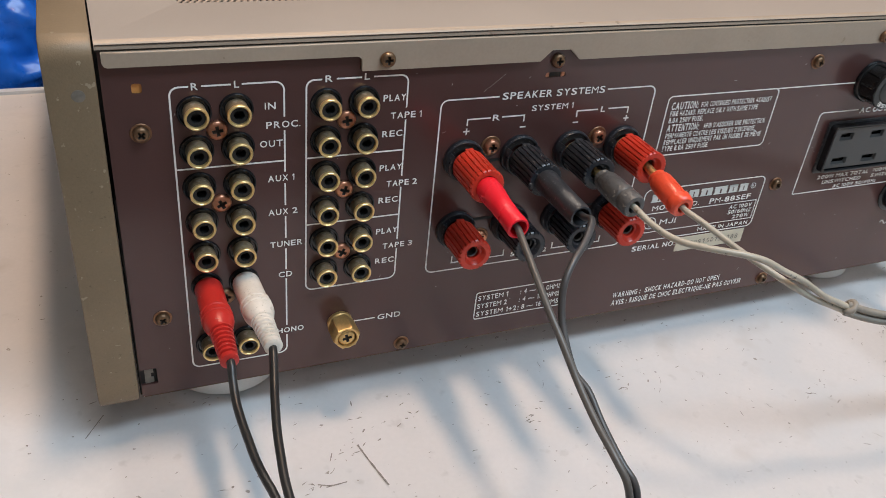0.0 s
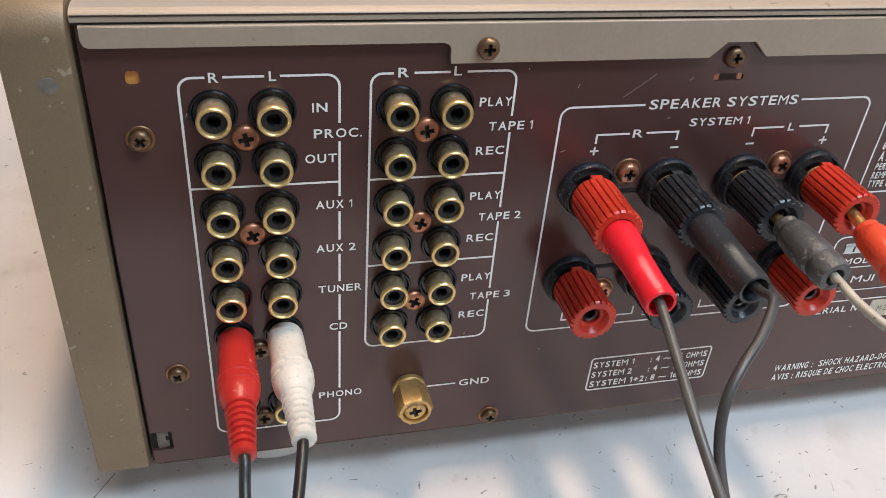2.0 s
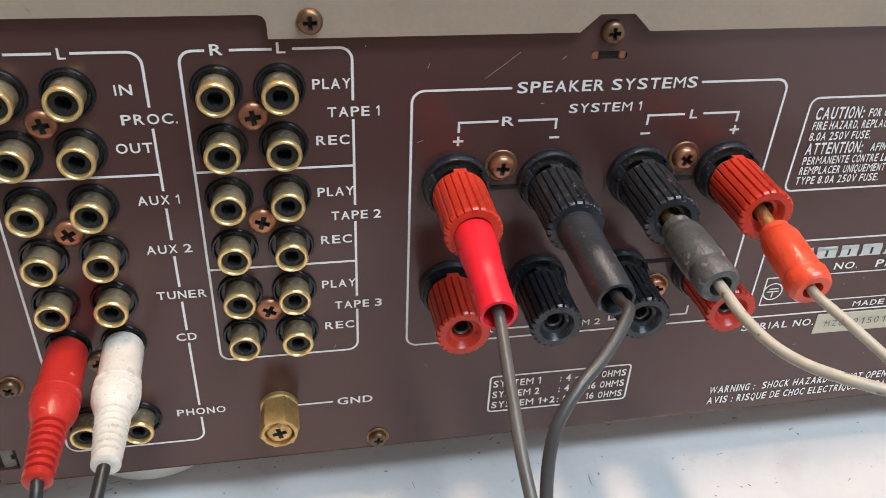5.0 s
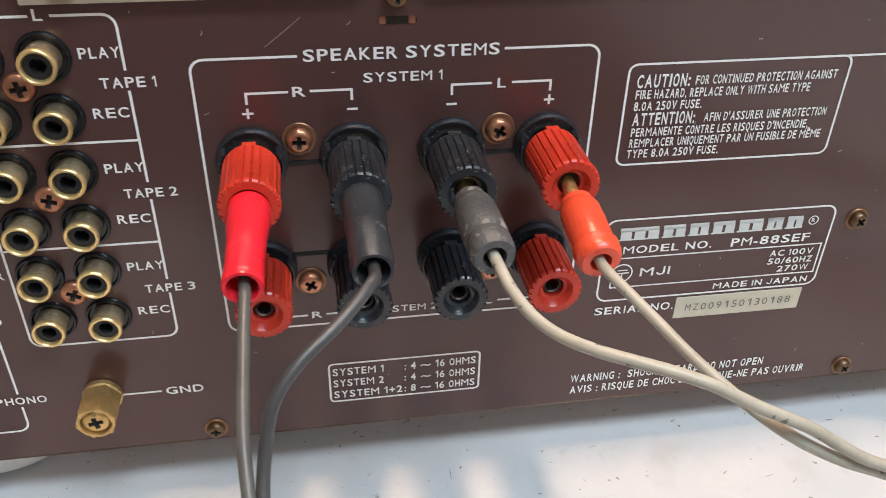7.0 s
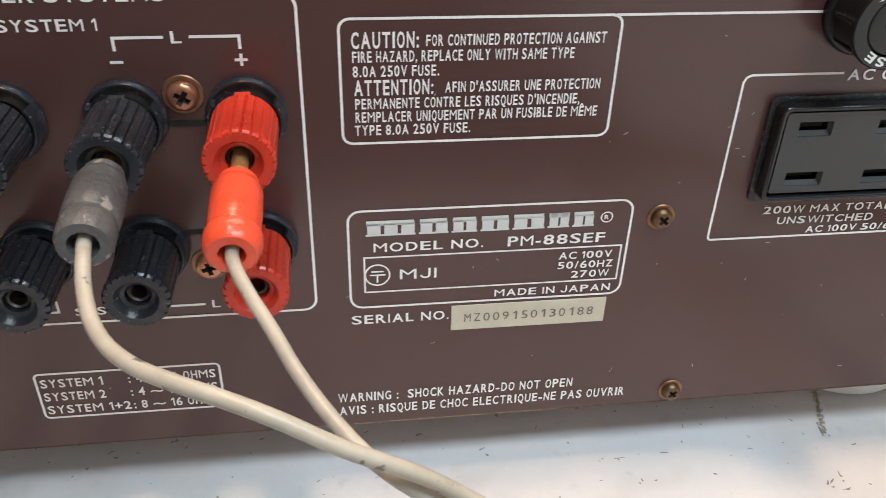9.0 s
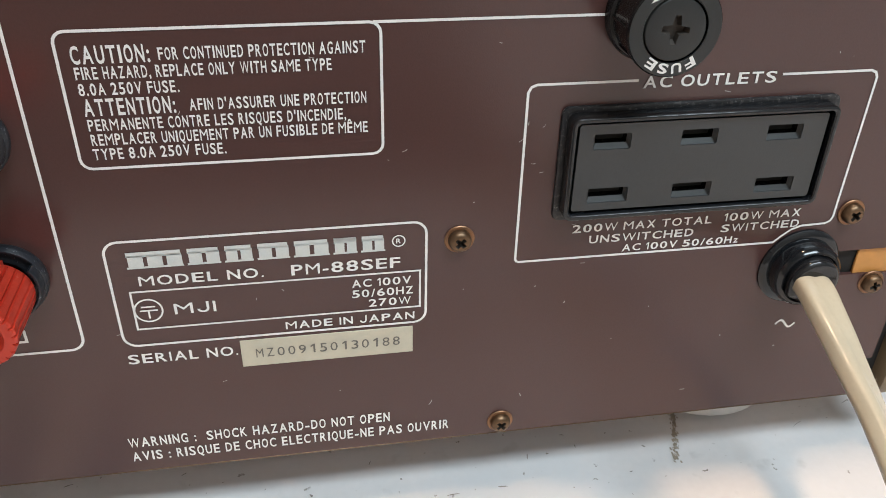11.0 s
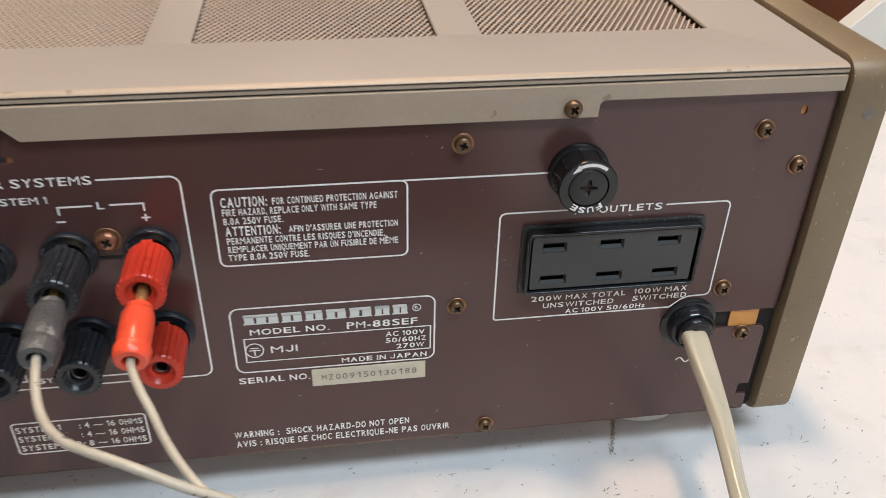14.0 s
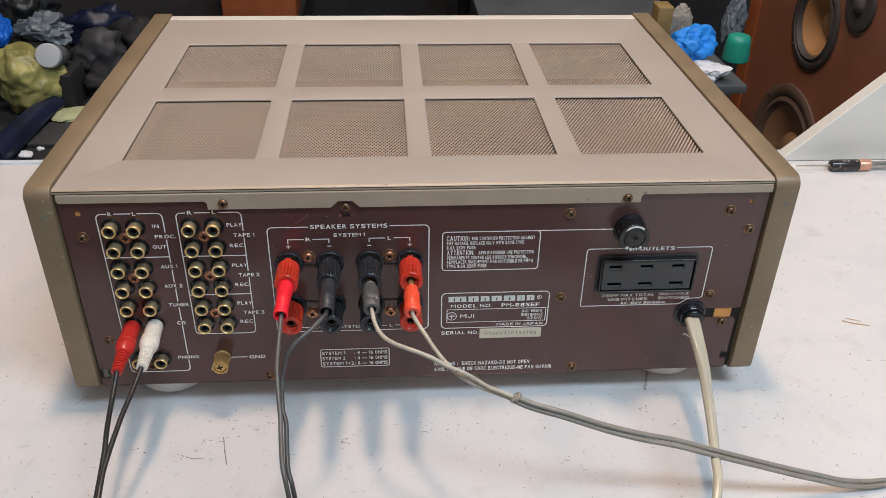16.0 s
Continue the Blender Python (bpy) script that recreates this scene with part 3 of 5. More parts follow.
def top_cover():
    gx = [(-0.1762, -0.0964), (-0.0816, -0.0025), (0.0126, 0.0916), (0.1070, 0.1858)]
    gy = [(0.0372, 0.1322), (0.1561, 0.2539)]
    holes = [rounded(a, c, b, d, 0.0008, 2) for a, b in gx for c, d in gy]
    bm = filled([[(LEFT + 0.0006, 0.0012), (RIGHT - 0.0006, 0.0012), (RIGHT - 0.0006, 0.3208), (LEFT + 0.0006, 0.3208)]] + holes, 0.0010)
    lips = [e for e in bm.edges if len(e.link_faces) == 2 and e.calc_face_angle(0) > 1.2 and min(e.verts[0].co.z, e.verts[1].co.z) > 0.0009 and 0.02 < e.verts[0].co.y < 0.27 and abs(e.verts[0].co.x) < 0.195]
    bmesh.ops.bevel(bm, geom=lips, offset=0.0007, segments=3, profile=0.5, affect="EDGES")
    bm.transform(Matrix.Translation((0, 0, HIGH - 0.0010)))
    cover = part("top_cover", bm, COVER, amp, "champagne painted steel cover with eight vent windows")
    # rolled rear edge of the cover
    sec = [(0.0012, HIGH), (0.0002, HIGH - 0.0002), (-0.0008, HIGH - 0.0007), (-0.0011, HIGH - 0.0013), (-0.0011, HIGH - 0.0026), (0.0012, HIGH - 0.0026)]
    bm = bmesh.new()
    ends = [[bm.verts.new((x, y, z)) for y, z in sec] for x in (LEFT + 0.0006, RIGHT - 0.0006)]
    for i in range(len(sec)):
        j = (i + 1) % len(sec)
        bm.faces.new((ends[0][i], ends[0][j], ends[1][j], ends[1][i]))
    bm.faces.new(ends[0]), bm.faces.new(ends[1][::-1])
    part("rolled_edge", bm, FLANGE, cover, "rolled rear edge of the cover")
    # dark joint under it
    bm = bmesh.new()
    box(bm, (LEFT + 0.0006, -0.0004, 0.1630), (RIGHT - 0.0006, 0.0012, 0.1640))
    box(bm, (LEFT + 0.0008, -0.00125, HIGH - 0.00135), (RIGHT - 0.0008, 0.0, HIGH - 0.00100))
    part("joint", bm, RECESS_BROWN, cover, "dark joint under the cover edge", smooth=False)
    # the flange that the cover turns down over the panel, with its steps and notch
    top, end, mid = 0.1632, 0.1582, 0.1528
    pts = [(LEFT + 0.0022, top), (RIGHT - 0.0010, top), (RIGHT - 0.0010, end), (0.1382, end), (0.1371, end - 0.0004), (0.1364, end - 0.0014), (0.1362, mid),
           (-0.0318, mid), (-0.0362, 0.1570), (-0.0445, 0.1570), (-0.0490, mid), (-0.1198, mid), (-0.1200, end - 0.0014), (-0.1207, end - 0.0004), (-0.1218, end),
           (LEFT + 0.0038, end), (LEFT + 0.0027, end + 0.0005), (LEFT + 0.0022, end + 0.0018)]
    bm = filled([pts], 0.0017)
    bmesh.ops.bevel(bm, geom=[e for e in bm.edges if len(e.link_faces) == 2 and e.calc_face_angle(0) > 1.2 and min(e.verts[0].co.z, e.verts[1].co.z) > 0.0016 and min(e.verts[0].co.y, e.verts[1].co.y) > 0.163], offset=0.0005, segments=3, profile=0.5, affect="EDGES")
    bm.transform(Matrix.Translation((0, -0.0002, 0)) @ PAN)
    part("rear_flange", bm, FLANGE, cover, "champagne flange lapped over the rear panel", smooth=False)
    # expanded metal behind every window: two families of slanted strands
    pitch, ang = 0.00210, 61.0
    d0 = Vector((math.cos(radians(ang)), math.sin(radians(ang)), 0))
    for a, b in gx:
        for c, d in gy:
            bm = bmesh.new()
            z1 = HIGH - 0.0019
            for sgn, drop, half in ((1, 0.0, 0.00043), (-1, 0.0008, 0.00028)):
                e = Vector((d0.x, sgn * d0.y, 0))
                nrm = Vector((-e.y, e.x, 0))
                centre = Vector(((a + b) / 2, (c + d) / 2, 0))
                for k in range(-72, 73):
                    o = centre + nrm * (k * pitch)
                    # clip the strand's middle line to the window
                    t0, t1 = -1.0, 1.0
                    for axis, lo, hi in ((0, a - 0.0004, b + 0.0004), (1, c - 0.0004, d + 0.0004)):
                        q0, q1 = (lo - o[axis]) / e[axis], (hi - o[axis]) / e[axis]
                        t0, t1 = max(t0, min(q0, q1)), min(t1, max(q0, q1))
                    if t1 - t0 < 0.001:
                        continue
                    p, q = o + e * t0, o + e * t1
                    vs = []
                    for r in (p, q):
                        for s, z in ((-half, z1 - drop - 0.0004), (-half * 0.6, z1 - drop), (half * 0.6, z1 - drop), (half, z1 - drop - 0.0004)):
                            vs.append(bm.verts.new((r.x + nrm.x * s, r.y + nrm.y * s, z)))
                    for i in range(3):
                        bm.faces.new((vs[i], vs[i + 1], vs[i + 5], vs[i + 4]))
            part("vent_mesh", bm, MESH, cover, "expanded metal vent mesh", smooth=False)


top_cover()


# ---- screws ----
def screw_mesh(r, h, flat=False):
    """A pan head, or a flat disc, with a cross recess."""
    if flat:
        bm = lathe([(r, 0), (r, h * 0.86), (r * 0.975, h * 0.97), (r * 0.95, h)], 48, closed=False)
    else:
        bm = lathe([(r * 0.96, 0), (r, h * 0.25), (r * 0.95, h * 0.62), (r * 0.80, h * 0.90), (r * 0.62, h)], 28, closed=False)
    rim = [v for v in bm.verts if abs(v.co.z - h) < 1e-9]
    a, b, deep = (r * 0.09, r * 0.46, h * 0.6) if flat else (r * 0.17, r * 0.52, h * 0.85)
    c = r * 0.15 if flat else a
    cross = [(b, -a), (b, a), (c, c), (a, b), (-a, b), (-c, c), (-b, a), (-b, -a), (-c, -c), (-a, -b), (a, -b), (c, -c)]
    top = [bm.verts.new((x, y, h)) for x, y in cross]
    low = [bm.verts.new((x * 0.75, y * 0.75, h - deep)) for x, y in cross]
    edges = [e for e in bm.edges if all(v in rim for v in e.verts)]
    edges += [bm.edges.new((top[i], top[(i + 1) % 12])) for i in range(12)]
    bmesh.ops.triangle_fill(bm, use_beauty=True, edges=edges)
    for i in range(12):
        j = (i + 1) % 12
        bm.faces.new((top[i], low[i], low[j], top[j])).material_index = 1
    bm.faces.new(low).material_index = 1
    return bm


protos = {}


def screw(u, v, r=0.0031, h=0.0019, mat=BRONZE, washer=True, w=0.0, turn=0.0):
    key = ("screw", r, h, mat.name)
    at = on_panel(u, v, w + (0.0003 if washer else 0.0), turn)
    if key not in protos:
        protos[key] = part("screw", screw_mesh(r, h), mat, amp, "small cross-head screw", at=at)
        head = protos[key]
    else:
        head = again(protos[key], amp, at)
    if washer:
        k2 = ("washer", r)
        if k2 not in protos:
            protos[k2] = part("washer", lathe([(r * 1.0, 0.0), (r * 1.29, 0.0), (r * 1.32, 0.0002), (r * 1.25, 0.00042), (r * 1.0, 0.00042)], 28, closed=False), WASHER, head, "coppery ring round a screw",
                              at=Matrix.Translation((0, 0, -0.0003)))
        else:
            again(protos[k2], head, Matrix.Translation((0, 0, -0.0003)))


rs = random.Random(11)
for u, v in ((-0.1950, 0.1347), (-0.1946, 0.0578), (-0.0961, 0.0246), (0.1073, 0.0246), (0.0945, 0.0827), (0.1925, 0.0823), (0.2049, 0.0603), (0.1937, 0.1451), (0.2085, 0.1315), (0.0947, 0.1450)):
    screw(u, v, 0.0027, 0.0020, BRONZE, True, turn=rs.uniform(0, 90))
for u, v in ((-0.1703, 0.1340), (-0.1703, 0.1053), (-0.1246, 0.1342), (-0.1247, 0.1057), (-0.1250, 0.0778)):
    screw(u, v, 0.0036, 0.0017, COPPER, False, turn=rs.uniform(0, 90))
for u, v in ((-0.1706, 0.0640), (-0.1708, 0.0362)):
    screw(u, v, 0.0034, 0.0017, BRONZE, False, turn=rs.uniform(0, 90))
for u, v in ((-0.0646, 0.1180), (-0.0152, 0.1180), (-0.0646, 0.0756), (-0.0150, 0.0756)):
    screw(u, v, 0.0033, 0.0022, COPPER, True, turn=rs.uniform(0, 90))
for u, v, w in ((-0.1107, 0.1568, 0.0019), (0.1280, 0.1560, 0.0019), (-0.0404, 0.1522, 0.0)):
    screw(u, v, 0.0029, 0.0020, BRONZE, False, w, rs.uniform(0, 90))


# ---- sockets ----
def rca_jack(u, v):
    at = on_panel(u, v)
    if "jack" not in protos:
        bm = lathe([(0.0038, 0), (0.0039, 0.0002), (0.0039, 0.0050), (0.0038, 0.0054)], 32, closed=False)
        jack = part("rca_jack", bm, BARREL, amp, "phono socket with tarnished barrel and brass rim", at=at)
        rim = lathe([(0.0038, 0.0050), (0.0040, 0.0052), (0.00415, 0.0056), (0.00415, 0.0061), (0.0040, 0.0065), (0.0038, 0.0067), (0.0034, 0.0067), (0.0032, 0.0065), (0.0031, 0.0060), (0.0031, 0.0040)], 40, closed=False)
        part("rim", rim, BRASS, jack, "bright brass rim")
        part("insulator", lathe([(0.00315, 0.0052), (0.0030, 0.0055), (0.0018, 0.0055), (0.0017, 0.0052), (0.0017, 0.0010)], 32, closed=False), RUBBER_BLACK, jack, "black insert with a pin hole")
        bm = bmesh.new()
        box(bm, (-0.00026, 0.0014, 0.0048), (0.00026, 0.0029, 0.00554))
        key = part("key_slot", bm, GROOVE, jack, smooth=False)
        again(key, jack, Matrix.Rotation(math.pi, 4, "Z"))
        part("backing", lathe([(0.0019, 0.0011), (0.0004, 0.0010)], 16), GROOVE, jack)
        ring = lathe([(0.0038, 0.0002), (0.0048, 0.0002), (0.0050, 0.0004), (0.0052, 0.0011), (0.0056, 0.0011), (0.0058, 0.0007), (0.0059, 0.0)], 40, closed=False)
        part("collar", ring, GLOSS_BLACK, jack, "black surround")
        protos["jack"] = jack
    else:
        src = protos["jack"]
        jack = again(src, amp, at)
        for c in src.children:
            again(c, jack, c.matrix_basis.copy())


for v in (0.1410, 0.1268, 0.1125, 0.0982, 0.0842, 0.0700, 0.0420):
    for u in (-0.1775, -0.1635):
        rca_jack(u, v)
for v in (0.1408, 0.1265, 0.1125, 0.0978, 0.0838, 0.0694):
    for u in (-0.1321, -0.1181):
        rca_jack(u, v)


def binding_post(u, v, mat, lift):
    """A screw-down loudspeaker terminal: black flange and collar, fluted cap raised by lift."""
    key = ("post", mat.name, lift)
    at = on_panel(u, v)
    if key in protos:
        post = again(protos[key], amp, at)
        for c in protos[key].children:
            again(c, post, c.matrix_basis.copy())
        return
    a, b = 0.0046 + 0.3 * lift, 0.0214 + lift
    cap = lathe([(0.0058, a), (0.0066, a + 0.0003), (0.0069, a + 0.0012), (0.0069, a + 0.003), (0.0068, b - 0.0024), (0.0070, b - 0.0020), (0.0070, b - 0.0005), (0.0066, b), (0.0047, b), (0.0043, b - 0.0005),
                 (0.0036, b - 0.0018), (0.0028, b - 0.0022), (0.0026, b - 0.012)], 132, ridges=22, depth=0.0006, ridge_from=a + 0.0010, ridge_to=b + 0.0001, closed=False)
    box(cap, (-0.0016, 0.0052, a - 0.0009), (0.0016, 0.0066, a + 0.0010))
    red = mat is RED_CAP
    post = part("binding_post", cap, mat, amp, "red fluted loudspeaker terminal" if red else "black fluted loudspeaker terminal", at=at, sharp=30)
    part("flange", lathe([(0.0083, 0), (0.0085, 0.0008), (0.0085, 0.0020), (0.0081, 0.0026), (0.0077, 0.0026), (0.0075, 0.0018), (0.0050, 0.0018)], 48, closed=False), BLACK, post, "black flange on the panel")
    # the raised collar hugs the cap but for a gap at its top
    sec, rings = [(0.0081, 0.0018), (0.0079, a + 0.0002), (0.0077, a + 0.0005), (0.0073, a + 0.0005), (0.0071, a + 0.0002), (0.0071, 0.0018)], []
    bm = bmesh.new()
    for k in range(33):
        t = radians(146 + 248 * k / 32)
        rings.append([bm.verts.new((r * math.cos(t), r * math.sin(t), h)) for r, h in sec])
    for p, q in zip(rings, rings[1:]):
        for i in range(6):
            bm.faces.new((p[i], p[(i + 1) % 6], q[(i + 1) % 6], q[i]))
    bm.faces.new(rings[0][::-1]), bm.faces.new(rings[-1])
    part("collar", bm, BLACK, post, "black collar round the cap, open at its top")
    part("stem", lathe([(0.0046, 0.003), (0.0046, a + 0.001)], 20), BRASS if lift else SATIN_BLACK, post, "threaded metal stem")
    part("contact", lathe([(0.00262, b - 0.0060), (0.0026, b - 0.0034), (0.0022, b - 0.0030), (0.0018, b - 0.0034), (0.0017, b - 0.0060)], 28, closed=False), TUBE_METAL, post, "metal contact in the hole")
    part("bore", lathe([(0.0023, b - 0.0118), (0.0010, b - 0.0116)], 16), GROOVE, post, "dark bore")
    protos[key] = post


POSTS = (-0.0762, -0.0515, -0.0272, -0.0026)
for i, u in enumerate(POSTS):
    m = RED_CAP if i in (0, 3) else BLACK
    binding_post(u, 0.1134, m, 0.0026)
    binding_post(u, 0.0812, m, 0.0)
# dark slots between the paired terminals
for u0, u1 in ((POSTS[0], POSTS[1]), (POSTS[2], POSTS[3])):
    for v in (0.1115, 0.0845):
        bm = bmesh.new()
        box(bm, (u0, -0.0002, v - 0.0006), (u1, 0.0008, v + 0.0006))
        part("slot", bm, GROOVE, amp, "dark slot between the terminals", smooth=False)


def ground_post():
    bm = lathe([(0.0050, 0.0), (0.0054, 0.0005), (0.0054, 0.0019), (0.0048, 0.0024)], 40, closed=False)
    lathe([(0.0048, 0.0022), (0.0057, 0.0026), (0.0058, 0.0116), (0.0053, 0.0122), (0.0046, 0.0122)], 6, closed=False, bm=bm)
    lathe([(0.0050, 0.0121), (0.0043, 0.0122), (0.0040, 0.0122), (0.0039, 0.0108)], 30, closed=False, bm=bm)
    g = part("ground_post", bm, GOLD, amp, "gold plated hexagonal ground terminal", at=on_panel(-0.1249, 0.0424, 0, 12))
    part("ground_screw", screw_mesh(0.0038, 0.0014), GOLD, g, "gold cross-head screw", at=Matrix.Translation((0, 0, 0.0106)))


ground_post()


FUSE_U, FUSE_V = 0.1325, 0.1336


def fuse_holder():
    f = part("fuse_holder", lathe([(0.0099, 0), (0.0100, 0.0014), (0.0095, 0.0022), (0.0089, 0.0024), (0.0089, 0.0096), (0.0093, 0.0101), (0.0095, 0.0106), (0.0095, 0.0118), (0.0092, 0.0122), (0.0065, 0.0122), (0.0064, 0.0100)], 64, closed=False),
             SATIN_BLACK, amp, "black round fuse holder with a cross slot", at=on_panel(FUSE_U, FUSE_V))
    for a in range(20, 380, 40):
        part("rib", bevelled_box((0.0086, -0.00022, 0.0026), (0.0093, 0.00022, 0.0101), 0.0001, 1), SATIN_BLACK, f, at=Matrix.Rotation(radians(a), 4, "Z"))
    part("fuse_ring", lathe([(0.00925, 0.01195), (0.0092, 0.01225), (0.0067, 0.01225), (0.00655, 0.01205)], 64, closed=False), FUSE_AND_LIP_SHADE, f, "charcoal printed ring")
    part("fuse_cap", screw_mesh(0.0062, 0.0022, True), FUSE_AND_LIP_SHADE, f, "charcoal flat cap with a cross slot", at=Matrix.Translation((0, 0, 0.0100)) @ Matrix.Rotation(radians(-4), 4, "Z"))
    arc = [(0.0081 * math.cos(radians(a)), 0.0081 * math.sin(radians(a))) for a in range(50, 120, 6)]
    arrow = ribbon(arc, 0.0011)
    tip = [Vector((q * math.cos(radians(a)), q * math.sin(radians(a)), 0)) for q, a in ((0.0091, 114), (0.0071, 114), (0.0078, 138))]
    arrow.faces.new([arrow.verts.new(q) for q in (tip[0], tip[2], tip[1])])
    part("turn_arrow", arrow, INK, f, "white printed arrow", at=Matrix.Translation((0, 0, 0.01235)), smooth=False)
    for k, ch in enumerate("FUSE"):
        a = radians(-59 - 21 * k)
        ob = lettering(ch, 0, 0, 0.0021, 0.0021, weight=0.03)
        ob.parent = f
        ob.matrix_basis = Matrix.Rotation(a + math.pi / 2 + math.pi, 4, "Z") @ Matrix.Translation((-0.00105, 0.0066, 0.01235))


def ac_outlet():
    u0, v0, u1, v1 = 0.1157, 0.0862, 0.1803, 0.1139
    rim = filled([rounded(u0, v0, u1, v1, 0.0018, 4), rounded(u0 + 0.0020, v0 + 0.0016, u1 - 0.0020, v1 - 0.0016, 0.0012, 4)], 0.0009)
    bmesh.ops.bevel(rim, geom=[e for e in rim.edges if len(e.link_faces) == 2 and e.calc_face_angle(0) > 1.2 and e.verts[0].co.z > 0.0008 and e.verts[1].co.z > 0.0008], offset=0.0004, segments=2, profile=0.6, affect="EDGES")
    rim.transform(PAN)
    o = part("ac_outlet", rim, DUSTY_BLACK, amp, "black mains outlet block with six flat slots")
    step = filled([rounded(0.1170, 0.0880, 0.1786, 0.1127, 0.0020, 5), rounded(0.1182, 0.0892, 0.1774, 0.1116, 0.0012, 5)], 0.0046)
    bmesh.ops.bevel(step, geom=[e for e in step.edges if len(e.link_faces) == 2 and e.calc_face_angle(0) > 1.2 and abs(e.verts[0].co.z - e.verts[1].co.z) < 1e-7], offset=0.0005, segments=3, profile=0.6, affect="EDGES")
    step.transform(PAN)
    part("raised_rim", step, GLOSS_BLACK, o, "black raised rim")
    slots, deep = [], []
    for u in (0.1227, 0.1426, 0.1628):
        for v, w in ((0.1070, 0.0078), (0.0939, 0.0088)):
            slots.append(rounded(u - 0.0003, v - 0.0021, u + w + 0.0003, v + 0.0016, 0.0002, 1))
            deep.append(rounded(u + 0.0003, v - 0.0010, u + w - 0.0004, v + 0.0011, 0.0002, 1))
    plate = rounded(0.1190, 0.0900, 0.1765, 0.1109, 0.0006, 2)
    face = filled([plate] + slots, 0.0004)
    face.transform(PAN @ Matrix.Translation((0, 0, 0.0032)))
    part("outlet_face", face, OUTLET_FACE, o, "charcoal face plate", smooth=False)
    # outlet plastic again, coloured darker so the sloping edges look shaded
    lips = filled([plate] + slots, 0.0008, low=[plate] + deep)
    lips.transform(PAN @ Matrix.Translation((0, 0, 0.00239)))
    part("slot_lip", lips, FUSE_AND_LIP_SHADE, o, "sloping slot edge with shade put into its colour", smooth=False)
    walls = filled([plate] + deep, 0.0021)
    walls.transform(PAN @ Matrix.Translation((0, 0, 0.0002)))
    part("slot_lining", walls, SATIN_BLACK, o, "dark lining of the slots", smooth=False)
    back = filled([rounded(u0 + 0.001, v0 + 0.001, u1 - 0.001, v1 - 0.001, 0.0006, 2)], 0.0004)
    back.transform(PAN)
    part("outlet_back", back, GROOVE, o, "dark depth behind the slots", smooth=False)


ac_outlet()


def power_cord():
    collar = lathe([(0.0107, 0), (0.0107, 0.0006), (0.0101, 0.0011), (0.0088, 0.0013), (0.0087, 0.0040), (0.0083, 0.0056), (0.0076, 0.0063), (0.0071, 0.0063), (0.0067, 0.0056), (0.0030, 0.0054)], 48)
    relief = part("strain_relief", collar, GLOSS_BLACK, amp, "glossy black cord bushing", at=on_panel(0.1822, 0.0675))
    # the domed clamp in the bushing, flat below where the cord leaves it
    dome = [(0.0066 * math.cos(radians(a)), 0.0066 * math.sin(radians(a))) for a in range(-14, 195, 11)] + [(-0.0058, -0.0040), (-0.0050, -0.0046), (0.0050, -0.0046), (0.0058, -0.0040)]
    clamp = filled([dome], 0.0040)
    bmesh.ops.bevel(clamp, geom=[e for e in clamp.edges if len(e.link_faces) == 2 and e.calc_face_angle(0) > 1.2 and min(e.verts[0].co.z, e.verts[1].co.z) > 0.0038], offset=0.0014, segments=4, profile=0.5, affect="EDGES")
    part("clamp", clamp, GLOSS_BLACK, relief, "domed black cord clamp", at=Matrix.Translation((0, 0, 0.0048)) @ Matrix.Rotation(radians(-8), 4, "Z"))
    # two cores side by side under one flat sheath
    sec = []
    for i in range(40):
        a = 2 * math.pi * i / 40
        c, q = math.cos(a), math.sin(a)
        x = 0.0047 * math.copysign(abs(c) ** 0.62, c)
        sec.append((x, 0.0027 * math.copysign(abs(q) ** 0.62, q) * (0.86 + 0.14 * min(1.0, abs(x) / 0.0016))))
    line = [(0.1816, -0.0040, 0.0668), (0.1808, -0.0105, 0.0676), (0.1804, -0.0175, 0.0655), (0.1803, -0.0240, 0.0630), (0.1804, -0.0303, 0.0600), (0.1799, -0.0376, 0.0576), (0.1792, -0.0442, 0.0556),
            (0.1774, -0.0564, 0.0518), (0.1742, -0.080, 0.0436), (0.1706, -0.100, 0.0368), (0.1674, -0.115, 0.0340), (0.158, -0.17, 0.025), (0.146, -0.26, 0.013), (0.138, -0.40, 0.0050),
            (0.136, -0.446, 0.0050), (0.135, -0.4680, 0.0015), (0.135, -0.4720, -0.040), (0.134, -0.472, -0.20), (0.134, -0.472, -0.50)]
    part("power_cord", sweep(over_edge(line), sec, 135, 10), CORD, amp, "yellowed flat two-core power cord")


power_cord()


# ---- print on the panel ----
def ribbon(points, width, closed=False, bm=None):
    """A flat printed line of the given width in panel space."""
    bm = bm or bmesh.new()
    p = [Vector(q) for q in points]
    n = len(p)
    rails = []
    for i in range(n):
        a = p[i - 1] if (i or closed) else p[i]
        b = p[(i + 1) % n] if (i < n - 1 or closed) else p[i]
        d1, d2 = (p[i] - a), (b - p[i])
        d1 = d1.normalized() if d1.length else d2.normalized()
        d2 = d2.normalized() if d2.length else d1
        t = (d1 + d2).normalized()
        k = width / 2 / max(0.5, t.dot(d1))
        q = Vector((-t.y, t.x)) * k
        rails.append((bm.verts.new((*(p[i] + q), 0)), bm.verts.new((*(p[i] - q), 0))))
    for i in range(n if closed else n - 1):
        (a, b), (c, d) = rails[i], rails[(i + 1) % n]
        bm.faces.new((a, b, d, c))
    return bm


def printed_line(strokes, width=0.00062, closed=False):
    bm = bmesh.new()
    for s in strokes:
        ribbon(s, width, closed, bm)
    bm.transform(Matrix.Translation((0, -0.00016, 0)) @ PAN)
    return part("printed_line", bm, INK, panel, "white printed line", smooth=False)


